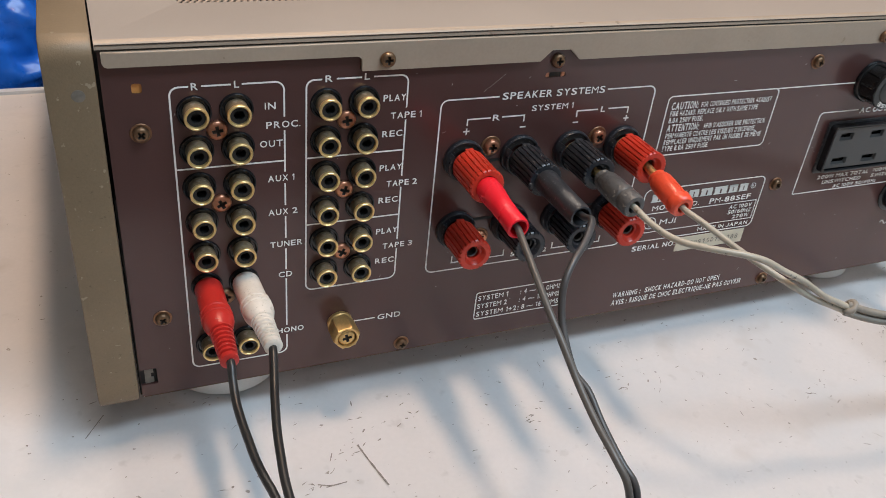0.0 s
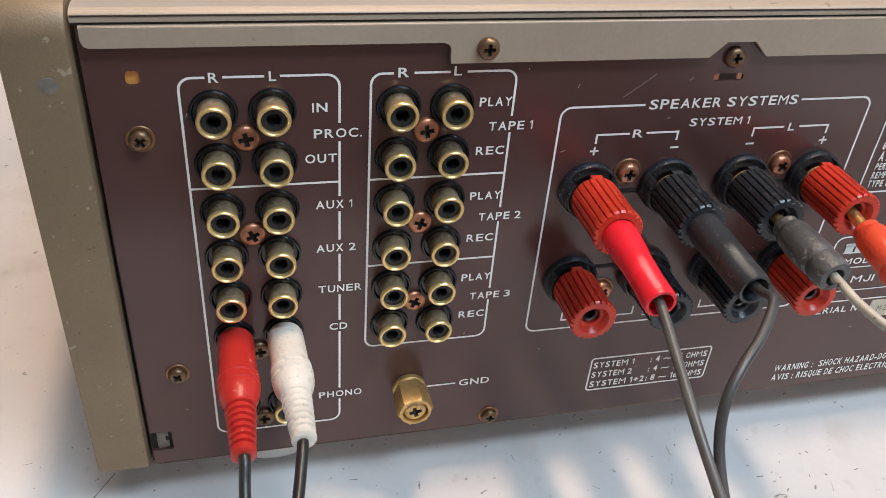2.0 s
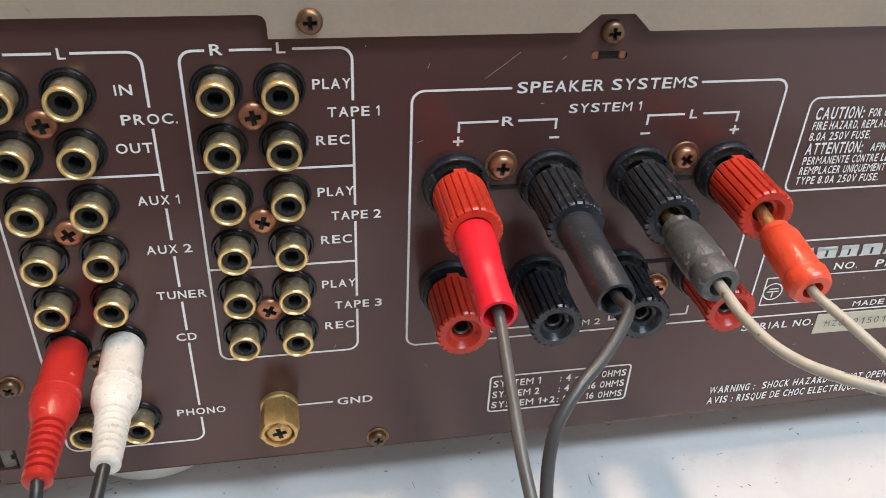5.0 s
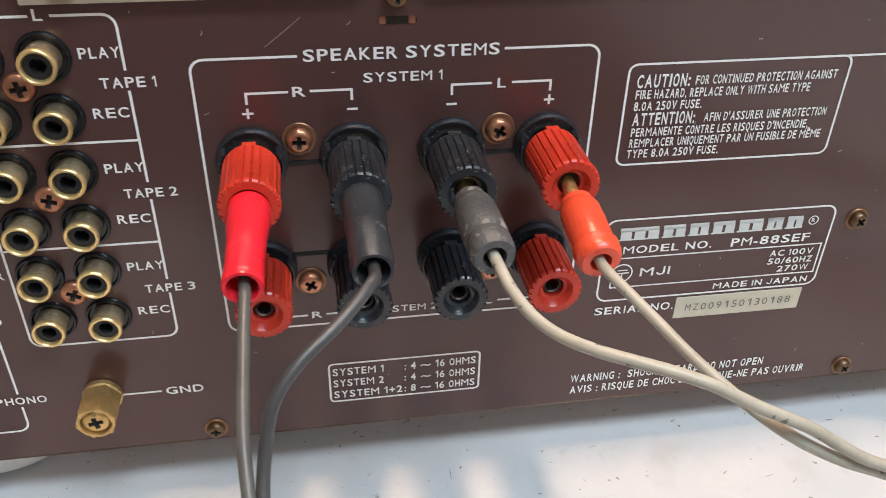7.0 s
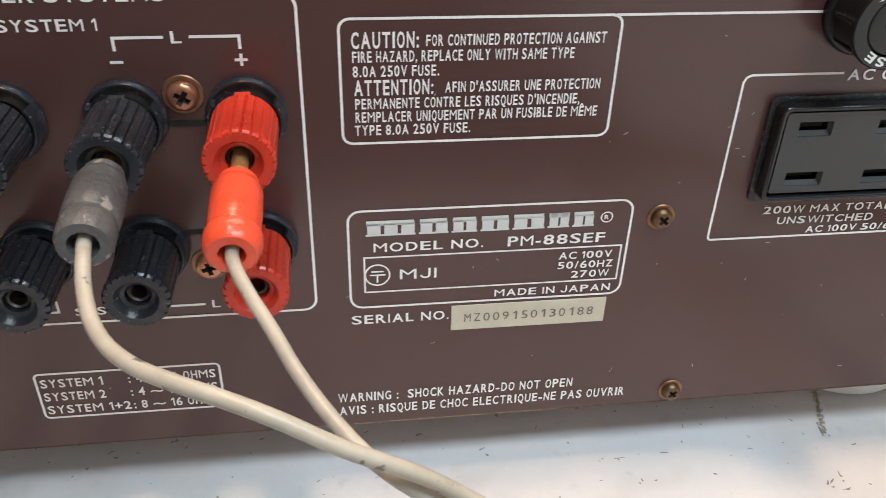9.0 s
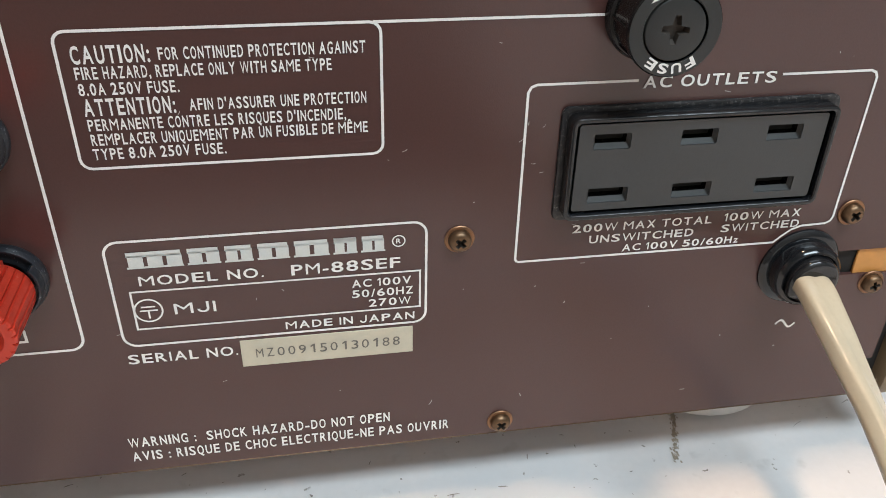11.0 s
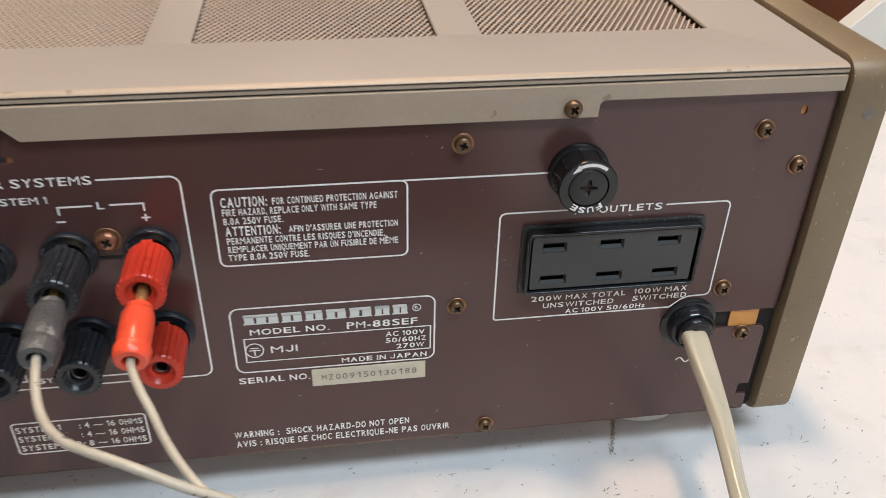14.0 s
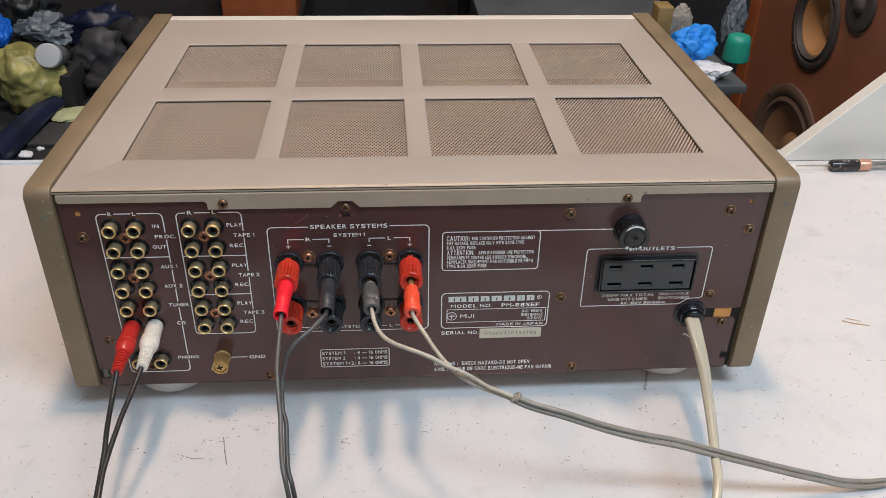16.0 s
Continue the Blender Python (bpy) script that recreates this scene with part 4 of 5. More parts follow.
def gapped(points, gaps, closed=True):
    """Splits a line where it passes through the given boxes (u0, v0, u1, v1)."""
    pts = [Vector(q) for q in points] + ([Vector(points[0])] if closed else [])
    fine = []
    for a, b in zip(pts, pts[1:]):
        k = max(1, int((b - a).length / 0.0004))
        fine += [a.lerp(b, i / k) for i in range(k)]
    fine.append(pts[-1])
    runs, run = [], []
    for q in fine:
        if any(g[0] <= q.x <= g[2] and g[1] <= q.y <= g[3] for g in gaps):
            if len(run) > 1:
                runs.append(run)
            run = []
        else:
            run.append(q)
    if len(run) > 1:
        runs.append(run)
    return runs


WIDE = {"A": 1.12, "C": 1.06, "E": 0.92, "F": 0.88, "G": 1.08, "I": 0.17, "J": 0.74, "L": 0.80, "M": 1.15, "O": 1.16, "P": 0.95, "Q": 1.16, "T": 1.0, "V": 1.08, "W": 1.52, "Y": 1.05, "1": 0.38, ".": 0.17, ":": 0.17, ",": 0.17,
        "'": 0.15, "-": 0.46, "/": 0.52, "+": 0.85, "~": 1.1, "z": 0.66}
NARROW = {"A": 0.56, "E": 0.42, "F": 0.41, "I": 0.15, "J": 0.40, "L": 0.40, "M": 0.66, "T": 0.48, "V": 0.54, "W": 0.74, "Y": 0.54, "1": 0.26, ".": 0.15, ":": 0.15, ",": 0.15, "'": 0.13, "-": 0.30, "/": 0.4, "+": 0.5, "~": 0.95}
glyphs = {}


def glyph(ch, weight):
    """The flat mesh of one character of the built-in font with a capital height of 1, its strokes swollen by weight."""
    if ch == "1":       # a stem with a flag
        co = np.array([(0.58, 0), (1.0, 0), (1.0, 1.0), (0.62, 1.0), (0.0, 0.80), (0.0, 0.64), (0.58, 0.78)])
        return co, [(0, 1, 2, 3, 6), (3, 4, 5, 6)]
    if ch == "J":       # a stem with a hook that stays on the baseline
        turn = [-radians(15 * k) for k in range(13)]
        co = np.array([(1.0, 1.0), (0.78, 1.0)] + [q for a in turn for q in ((0.5 + 0.5 * math.cos(a), 0.34 + 0.34 * math.sin(a)), (0.5 + 0.28 * math.cos(a), 0.34 + 0.18 * math.sin(a)))])
        return co, [(2 * k, 2 * k + 1, 2 * k + 3, 2 * k + 2) for k in range(13)]
    if ch in "MW":
        weight = 0.0
    if (ch, weight) not in glyphs:
        cu = bpy.data.curves.new("lettering", "FONT")
        cu.body, cu.resolution_u, cu.fill_mode, cu.offset = ch, 3, "FRONT", weight
        ob = bpy.data.objects.new("lettering", cu)
        scene.collection.objects.link(ob)
        me = bpy.data.meshes.new_from_object(ob.evaluated_get(bpy.context.evaluated_depsgraph_get()))
        bpy.data.objects.remove(ob), bpy.data.curves.remove(cu)
        co = np.array([v.co[:] for v in me.vertices])
        tall = 0.70 + 2 * weight
        co[:, 0] -= co[:, 0].min()
        co[:, 1] = (co[:, 1] + weight) / tall
        co[:, 0] /= co[:, 0].max()
        glyphs[ch, weight] = co, [tuple(p.vertices) for p in me.polygons]
        bpy.data.meshes.remove(me)
    return glyphs[ch, weight]


def lettering(text, u, v, width, cap, mat=INK, style="wide", weight=0.017, lift=0.00020, turn=0.0):
    """Flat letters from u, baseline v, set to the given length and capital height: wide capitals, narrow ones or an even pitch."""
    table, usual, gap, blank = {"wide": (WIDE, 1.0, 0.24, 0.50), "narrow": (NARROW, 0.46, 0.13, 0.30), "even": ({"1": 0.40}, 0.62, 0.30, 0.6)}[style]
    pieces, x = [], 0.0
    for ch in text:
        if ch == " ":
            x += blank
            continue
        w = table.get(ch, usual)
        if style == "even":
            pieces.append((ch, x + (usual - w) / 2, w))
            w = usual
        else:
            pieces.append((ch, x, w))
        x += w + gap
    k = width / (x - gap)
    verts, faces = [], []
    for ch, at_x, w in pieces:
        co, polys = glyph(ch, weight)
        n = len(verts)
        verts += [((at_x + p[0] * w) * k, p[1] * cap, 0.0) for p in co]
        faces += [tuple(i + n for i in f) for f in polys]
    me = bpy.data.meshes.new("lettering")
    me.from_pydata(verts, [], faces)
    return part_of_mesh("lettering", me, mat, panel, "white printed lettering", False, on_panel(u, v, lift, turn))


# input group
cut = [(-0.1787, 0.145, -0.1750, 0.155), (-0.1648, 0.145, -0.1615, 0.155), (-0.148, 0.132, -0.140, 0.1367), (-0.148, 0.1108, -0.140, 0.1152), (-0.148, 0.0966, -0.140, 0.1012), (-0.148, 0.0822, -0.140, 0.0868),
       (-0.148, 0.0682, -0.140, 0.0725), (-0.148, 0.0405, -0.140, 0.0447)]
printed_line(gapped(rounded(-0.1850, 0.0311, -0.1471, 0.1500, 0.0030), cut) + [[(-0.1850, 0.1199), (-0.1471, 0.1199)]])
for text, u, v, w in (("R", -0.1780, 0.1487, 0.0023), ("L", -0.1640, 0.1487, 0.0017), ("IN", -0.1539, 0.1401, 0.0038), ("PROC.", -0.1536, 0.1329, 0.0122), ("OUT", -0.1559, 0.1258, 0.0081),
                      ("AUX 1", -0.1534, 0.1117, 0.0097), ("AUX 2", -0.1535, 0.0975, 0.0110), ("TUNER", -0.1531, 0.0832, 0.0125), ("CD", -0.1501, 0.0690, 0.0053), ("PHONO", -0.1536, 0.0412, 0.0135)):
    lettering(text, u, v, w, 0.0026)
# tape group
cut = [(-0.1335, 0.145, -0.1288, 0.155), (-0.1190, 0.145, -0.1150, 0.155), (-0.103, 0.1325, -0.097, 0.1367), (-0.103, 0.104, -0.097, 0.1083), (-0.103, 0.0755, -0.097, 0.0798), (-0.103, 0.1397, -0.0985, 0.1432)]
printed_line(gapped(rounded(-0.1393, 0.0610, -0.1016, 0.1499, 0.0028), cut[:5]) + [[(-0.1393, 0.1199), (-0.1016, 0.1199)], [(-0.1393, 0.0915), (-0.1016, 0.0915)]])
for text, u, v, w in (("R", -0.1326, 0.1488, 0.0028), ("L", -0.1183, 0.1489, 0.0020), ("PLAY", -0.1108, 0.1401, 0.0088), ("TAPE 1", -0.1076, 0.1330, 0.0122), ("REC", -0.1105, 0.1258, 0.0079),
                      ("PLAY", -0.1108, 0.1116, 0.0090), ("TAPE 2", -0.1076, 0.1045, 0.0126), ("REC", -0.1105, 0.0974, 0.0079), ("PLAY", -0.1108, 0.0832, 0.0090), ("TAPE 3", -0.1076, 0.0759, 0.0128), ("REC", -0.1105, 0.0690, 0.0080)):
    lettering(text, u, v, w, 0.0026)
lettering("GND", -0.1080, 0.0398, 0.0104, 0.0028)
printed_line([[(-0.1210, 0.0412), (-0.1092, 0.0412)]])
# loudspeaker group
cut = [(-0.0632, 0.136, -0.0150, 0.142)]
printed_line(gapped(rounded(-0.0877, 0.0606, 0.0091, 0.1388, 0.0030), cut))
lettering("SPEAKER SYSTEMS", -0.0622, 0.1374, 0.0463, 0.0030)
lettering("SYSTEM 1", -0.0485, 0.1317, 0.0189, 0.0025)
for a, b, letter in ((-0.0760, -0.0514, "R"), (-0.0272, -0.0026, "L")):
    mid = (a + b) / 2
    printed_line([[(a, 0.1275), (a, 0.1302), (mid - 0.0025, 0.1302)], [(mid + 0.0025, 0.1302), (b, 0.1302), (b, 0.1275)]])
    lettering(letter, mid - (0.0016 if letter == "R" else 0.0011), 0.1289, 0.0032 if letter == "R" else 0.0021, 0.0026)
    printed_line([[(a, 0.0672), (a, 0.0640), (mid - 0.0025, 0.0640)], [(mid + 0.0025, 0.0640), (b, 0.0640), (b, 0.0672)]])
    lettering(letter, mid - (0.0014 if letter == "R" else 0.0010), 0.0629, 0.0029 if letter == "R" else 0.0020, 0.0023)
lettering("SYSTEM 2", -0.0477, 0.0627, 0.0180, 0.0023)
for u, plus in ((-0.0760, True), (-0.0514, False), (-0.0272, False), (-0.0026, True)):
    s = [[(u - 0.0013, 0.1252), (u + 0.0013, 0.1252)]]
    printed_line(s + ([[(u, 0.1239), (u, 0.1265)]] if plus else []), 0.0006)
# impedance box
printed_line([rounded(-0.0616, 0.0306, -0.0166, 0.0452, 0.0012, 4)], 0.0006, True)
for v, a, b in ((0.0407, "SYSTEM 1", ": 4 ~ 16 OHMS"), (0.0363, "SYSTEM 2", ": 4 ~ 16 OHMS"), (0.0319, "SYSTEM 1+2", ": 8 ~ 16 OHMS")):
    lettering(a, -0.0606, v, 0.0150 if "+" not in a else 0.0205, 0.0028, style="narrow", weight=0.020)
    lettering(b, -0.0394, v, 0.0216, 0.0028, style="narrow", weight=0.020)
# caution box and the line to the fuse
printed_line([rounded(0.0174, 0.1054, 0.0775, 0.1333, 0.0022, 4)], 0.00058, True)
printed_line([[(0.0760, 0.1333), (0.1262, 0.1333)]], 0.00058)
lettering("CAUTION:", 0.0199, 0.1270, 0.0141, 0.0036, style="narrow", weight=0.022)
lettering("FOR CONTINUED PROTECTION AGAINST", 0.0355, 0.1273, 0.0389, 0.0025, style="narrow", weight=0.018)
lettering("FIRE HAZARD, REPLACE ONLY WITH SAME TYPE", 0.0200, 0.1240, 0.0477, 0.0025, style="narrow", weight=0.018)
lettering("8.0A 250V FUSE.", 0.0200, 0.1208, 0.0184, 0.0025, style="narrow", weight=0.018)
lettering("ATTENTION:", 0.0202, 0.1166, 0.0170, 0.0036, style="narrow", weight=0.022)
lettering("AFIN D'ASSURER UNE PROTECTION", 0.0398, 0.1169, 0.0345, 0.0025, style="narrow", weight=0.018)
lettering("PERMANENTE CONTRE LES RISQUES D'INCENDIE,", 0.0203, 0.1135, 0.0498, 0.0025, style="narrow", weight=0.018)
lettering("REMPLACER UNIQUEMENT PAR UN FUSIBLE DE M\u00caME", 0.0203, 0.1104, 0.0541, 0.0025, style="narrow", weight=0.018)
lettering("TYPE 8.0A 250V FUSE.", 0.0201, 0.1073, 0.0256, 0.0025, style="narrow", weight=0.018)
# model box
printed_line([rounded(0.0176, 0.0602, 0.0869, 0.0880, 0.0030, 5)], 0.00058, True)
printed_line([[(0.0212, 0.0648), (0.0855, 0.0648), (0.0855, 0.0750), (0.0212, 0.0750)]], 0.00045, True)


def maker_mark():
    """The maker's mark as plain heavy blocks, each with a slab foot."""
    u = 0.0217
    for w, tall in ((0.0125, 0), (0.0077, 0), (0.0068, 0), (0.0077, 0), (0.0085, 0), (0.0060, 0.0008), (0.0060, 0)):
        bm = bmesh.new()
        legs = 3 if w > 0.012 else 2
        lw = (w - 0.0008) / (legs * 1.22)
        for k in range(legs):
            x = u + 0.0004 + k * (w - 0.0012 - lw) / max(1, legs - 1)
            ribbon([(x + lw / 2, 0.0815), (x + lw / 2, 0.0844 + tall)], lw, False, bm)
        ribbon([(u + 0.0002, 0.0846), (u + w - 0.0010, 0.0846)], 0.0013, False, bm)
        ribbon([(u, 0.0813), (u + w - 0.0006, 0.0813)], 0.0005, False, bm)
        bm.transform(Matrix.Translation((0, -0.00018, 0)) @ PAN)
        part("mark", bm, SILVER, panel, "silver block of the maker's mark", smooth=False)
        u += w + 0.0002


maker_mark()
printed_line([circle(0.0806, 0.0834, 0.0014)], 0.0003, True)
lettering("R", 0.0800, 0.0828, 0.0011, 0.0013)
lettering("MODEL NO.", 0.0235, 0.0765, 0.0267, 0.0026)
lettering("PM-88SEF", 0.0563, 0.0763, 0.0246, 0.0029)
printed_line([circle(0.0243, 0.0698, 0.0030, 32)], 0.0004, True)
printed_line([[(0.0228, 0.0708), (0.0259, 0.0708)], [(0.0224, 0.0698), (0.0263, 0.0698)], [(0.0243, 0.0698), (0.0243, 0.0676)]], 0.0004)
lettering("MJI", 0.0298, 0.0682, 0.0091, 0.0030)
lettering("AC 100V", 0.0697, 0.0716, 0.0137, 0.0022)
lettering("50/60HZ", 0.0696, 0.0687, 0.0143, 0.0022)
lettering("270W", 0.0734, 0.0658, 0.0099, 0.0022)
lettering("MADE IN JAPAN", 0.0539, 0.0613, 0.0303, 0.0022)
lettering("SERIAL NO.", 0.0176, 0.0550, 0.0247, 0.0028)
part("serial_sticker", bevelled_box((0.0430, -0.00022, 0.0512), (0.0838, 0.0002, 0.0590), 0.00008, 1), STICKER, amp, "aged cream serial number sticker")
lettering("MZ009150130188", 0.0464, 0.0538, 0.0342, 0.0026, STICKER_INK, "even", 0.0, 0.0003)
lettering("WARNING :  SHOCK HAZARD-DO NOT OPEN", 0.0131, 0.0287, 0.0647, 0.0032, style="narrow", weight=0.020)
lettering("AVIS : RISQUE DE CHOC ELECTRIQUE-NE PAS OUVRIR", 0.0133, 0.0240, 0.0801, 0.0032, style="narrow", weight=0.020)
# outlets box
ring = [(0.1085, 0.0752), (0.1735, 0.0752), (0.1752, 0.0768), (0.1775, 0.0786), (0.1800, 0.0795), (0.1862, 0.0797), (0.1874, 0.0803), (0.1879, 0.0815), (0.1880, 0.1173), (0.1874, 0.1185), (0.1862, 0.1190),
        (0.1098, 0.1190), (0.1086, 0.1185), (0.1080, 0.1173), (0.1080, 0.0760)]
printed_line(gapped(ring, [(0.1322, 0.115, 0.1645, 0.121)]), 0.00058)
lettering("AC OUTLETS", 0.1331, 0.1172, 0.0305, 0.0027)
lettering("200W MAX TOTAL", 0.1212, 0.0821, 0.0346, 0.0022)
lettering("UNSWITCHED", 0.1256, 0.0789, 0.0261, 0.0022)
lettering("100W MAX", 0.1589, 0.0824, 0.0198, 0.0022)
lettering("SWITCHED", 0.1587, 0.0793, 0.0204, 0.0022)
lettering("AC 100V 50/60Hz", 0.1342, 0.0760, 0.0297, 0.0020)
printed_line([[(0.1807 + 0.0056 * k / 16, 0.0490 + 0.0012 * math.sin(2 * math.pi * k / 16)) for k in range(17)]], 0.0006)
fuse_holder()


def wear_marks():
    """Small scuffs and chips on the painted metal."""
    rw = random.Random(8)
    spots = [(-0.0705, 0.1413, 0.0105, 38), (-0.0842, 0.1444, 0.0012, 70), (-0.0862, 0.1254, 0.0016, 20), (-0.0560, 0.1345, 0.0010, 10), (0.1085, 0.1100, 0.0010, 80), (0.1068, 0.1062, 0.0012, 40), (0.1098, 0.1008, 0.0011, 0),
             (0.0262, 0.0680, 0.0008, 30), (0.0880, 0.0330, 0.0016, 60), (0.1120, 0.0985, 0.0009, 10)]
    for k in range(64):
        near = k % 3 == 0       # dust gathers round the outlet block
        spots.append((rw.gauss(0.125, 0.03) if near else rw.uniform(-0.20, 0.21), rw.gauss(0.105, 0.018) if near else rw.uniform(0.025, 0.15), rw.uniform(0.0002, 0.0012) * (0.5 + rw.random()), rw.uniform(0, 180)))
    for u, v, n, turn in spots:
        d = Vector((math.cos(radians(turn)), math.sin(radians(turn)))) * n
        bm = ribbon([Vector((u, v)), Vector((u, v)) + d * 0.55 + Vector((0.00008, -0.00005)), Vector((u, v)) + d], 0.00014 if n < 0.005 else 0.00010)
        bm.transform(Matrix.Translation((0, -0.00012, 0)) @ PAN)
        part("scuff", bm, SCUFF, panel, "pale scuff in the paint", smooth=False)
    for u, v in ((-0.2122, 0.1503), (0.2262, 0.1503)):
        part("paint_dot", lathe([(0.0021, 0), (0.0020, 0.0002), (0.0010, 0.0003)], 20), DOT, amp, "pale worn dot on the side panel", at=on_panel(u, v, 0.0034))
    for u, v, n in ((-0.0529, 0.1581, 11), (-0.0671, 0.1549, 7), (-0.0317, 0.1597, 7), (-0.0764, 0.1582, 4), (-0.0920, 0.1556, 3), (0.0160, 0.1570, 4), (-0.1420, 0.1607, 3)):
        bm = bmesh.new()
        for k in range(n):
            p = Vector((u + rw.gauss(0, 0.0022), v + rw.gauss(0, 0.0006)))
            d = Vector((1, rw.uniform(-0.7, 0.7))).normalized() * rw.uniform(0.0004, 0.0016)
            ribbon([p, p + d * 0.5 + Vector((0, rw.uniform(-0.0002, 0.0002))), p + d], rw.uniform(0.00008, 0.00016), False, bm)
        bm.transform(Matrix.Translation((0, -0.00162, 0)) @ PAN)
        part("smudge", bm, SCRATCH, amp, "dark scratches on the cover flange", smooth=False)
    part("paint_chip", bevelled_box((0.1432, -0.0016, 0.1585), (0.1446, -0.0010, 0.1606), 0.0001, 1), GREY_JUNK, amp, "grey chip in the flange paint")
    part("slot_spring", bevelled_box((-0.0446, 0.0004, 0.1452), (-0.0428, 0.0010, 0.1474), 0.0002, 1), COPPER, amp, "coppery spring end in the slot")
    part("slot_spring", bevelled_box((-0.0376, 0.0004, 0.1452), (-0.0358, 0.0010, 0.1474), 0.0002, 1), COPPER, amp, "coppery spring end in the slot")


wear_marks()


# ---- cables ----
def audio_cable():
    t = thing("audio_cable", "black twin audio lead with red and white phono plugs", "cable")
    for mat, start, end, line, label in (
            (RED_RCA, (-0.1773, -0.0016, 0.0702), (-0.1766, -0.0431, 0.0682),
             [(-0.1767, -0.0400, 0.0684), (-0.1764, -0.0450, 0.0680), (-0.1768, -0.0501, 0.0642), (-0.1770, -0.0566, 0.0608), (-0.1766, -0.0642, 0.0587), (-0.1759, -0.0721, 0.0573), (-0.1751, -0.0796, 0.0559), (-0.1738, -0.0873, 0.0553),
              (-0.1723, -0.0955, 0.0550), (-0.1705, -0.112, 0.053), (-0.1700, -0.140, 0.046), (-0.172, -0.19, 0.032), (-0.178, -0.27, 0.012), (-0.185, -0.40, 0.0030), (-0.188, -0.448, 0.0028), (-0.189, -0.4650, 0.0010), (-0.189, -0.4680, -0.030), (-0.19, -0.4680, -0.20), (-0.19, -0.468, -0.50)], "worn red phono plug"),
            (WHITE_RCA, (-0.1633, -0.0016, 0.0702), (-0.1616, -0.0426, 0.0712),
             [(-0.1617, -0.0395, 0.0712), (-0.1620, -0.0450, 0.0708), (-0.1632, -0.0517, 0.0681), (-0.1647, -0.0593, 0.0654), (-0.1661, -0.0673, 0.0633), (-0.1673, -0.0752, 0.0615), (-0.1680, -0.0828, 0.0597), (-0.1686, -0.0903, 0.0582),
              (-0.1688, -0.0981, 0.0574), (-0.1686, -0.113, 0.0555), (-0.1678, -0.140, 0.0485), (-0.1695, -0.19, 0.034), (-0.1750, -0.27, 0.014), (-0.1815, -0.40, 0.0030), (-0.1845, -0.448, 0.0028), (-0.1855, -0.4650, 0.0010), (-0.1855, -0.4680, -0.030), (-0.1865, -0.4680, -0.20), (-0.1865, -0.468, -0.50)], "grubby white phono plug")):
        prof = [(0.0040, 0.0), (0.0049, 0.0004), (0.0052, 0.0014), (0.0052, 0.0148), (0.0056, 0.0151), (0.0057, 0.0166), (0.0054, 0.0169), (0.0054, 0.0177), (0.0058, 0.0180), (0.0058, 0.0196), (0.0054, 0.0199), (0.0054, 0.0206), (0.0057, 0.0209), (0.0056, 0.0222), (0.0051, 0.0240), (0.0043, 0.0258)]
        h, r, rib = 0.0258, 0.0042, 0.0009 if mat is RED_RCA else 0.0006
        while h < 0.0395:
            prof += [(r, h + 0.0003), (r, h + 0.0011), (r - rib, h + 0.0013), (r - rib, h + 0.0020)]
            h, r = h + 0.0021, r - 0.00013
        prof += [(r, h), (r, h + 0.0018), (r - 0.0008, h + 0.0023), (0.0016, h + 0.0023)]
        part("phono_plug", lathe(prof, 32), mat, t, label, at=aim(start, end))
        part("wire", sweep(over_edge(line), round_section(0.00150), 0, 8), BLACK_WIRE, t, "black wire")


audio_cable()


def banana(t, mat, start, end, label, style):
    """A plug sleeve from the terminal's mouth to the wire's exit, hollow at its end."""
    n = (Vector(end) - Vector(start)).length
    if style == "smooth":
        prof = [(0.0030, -0.004), (0.0042, 0.0), (0.0047, 0.0010), (0.0048, 0.004), (0.0046, n * 0.3), (0.0042, n * 0.45), (0.0040, n * 0.75), (0.0042, n - 0.002), (0.0042, n - 0.0006), (0.0039, n), (0.0032, n), (0.0030, n - 0.001), (0.0030, n - 0.006)]
    elif style == "plain":
        prof = [(0.0030, -0.004), (0.0043, 0.0), (0.0048, 0.0008), (0.0049, 0.003), (0.0046, n * 0.5), (0.0045, n - 0.002), (0.0042, n), (0.0035, n), (0.0033, n - 0.001), (0.0030, n - 0.006)]
    elif style == "bulb":
        prof = [(0.0016, -0.005), (0.0016, 0.0002), (0.0034, 0.0006), (0.0037, 0.001), (0.0036, 0.0030), (0.0043, 0.0036), (0.0048, 0.0055), (0.0050, 0.010), (0.0050, n * 0.68), (0.0048, n * 0.72), (0.0046, n * 0.73), (0.0046, n * 0.77), (0.0049, n * 0.79), (0.0049, n * 0.85), (0.0048, n - 0.0012), (0.0043, n), (0.0026, n), (0.0023, n - 0.004)]
    else:
        prof = [(0.0014, -0.005), (0.0014, 0.0002), (0.0034, 0.0004), (0.0038, 0.0008), (0.0038, 0.0022), (0.0042, 0.0026), (0.0047, 0.0042), (0.0048, 0.008), (0.0047, n * 0.70), (0.0043, n * 0.73), (0.0043, n * 0.77), (0.0051, n * 0.785), (0.0052, n * 0.80), (0.0051, n * 0.90), (0.0047, n - 0.0006), (0.0041, n), (0.0024, n), (0.0022, n - 0.004)]
    p = part("plug", lathe(prof, 36), mat, t, label, at=aim(start, end))
    if style in ("bulb", "ringed"):
        part("pin", lathe([(0.0016, -0.012), (0.0017, -0.004), (0.0016, 0.001)], 16), GOLD, p, "brass plug pin")


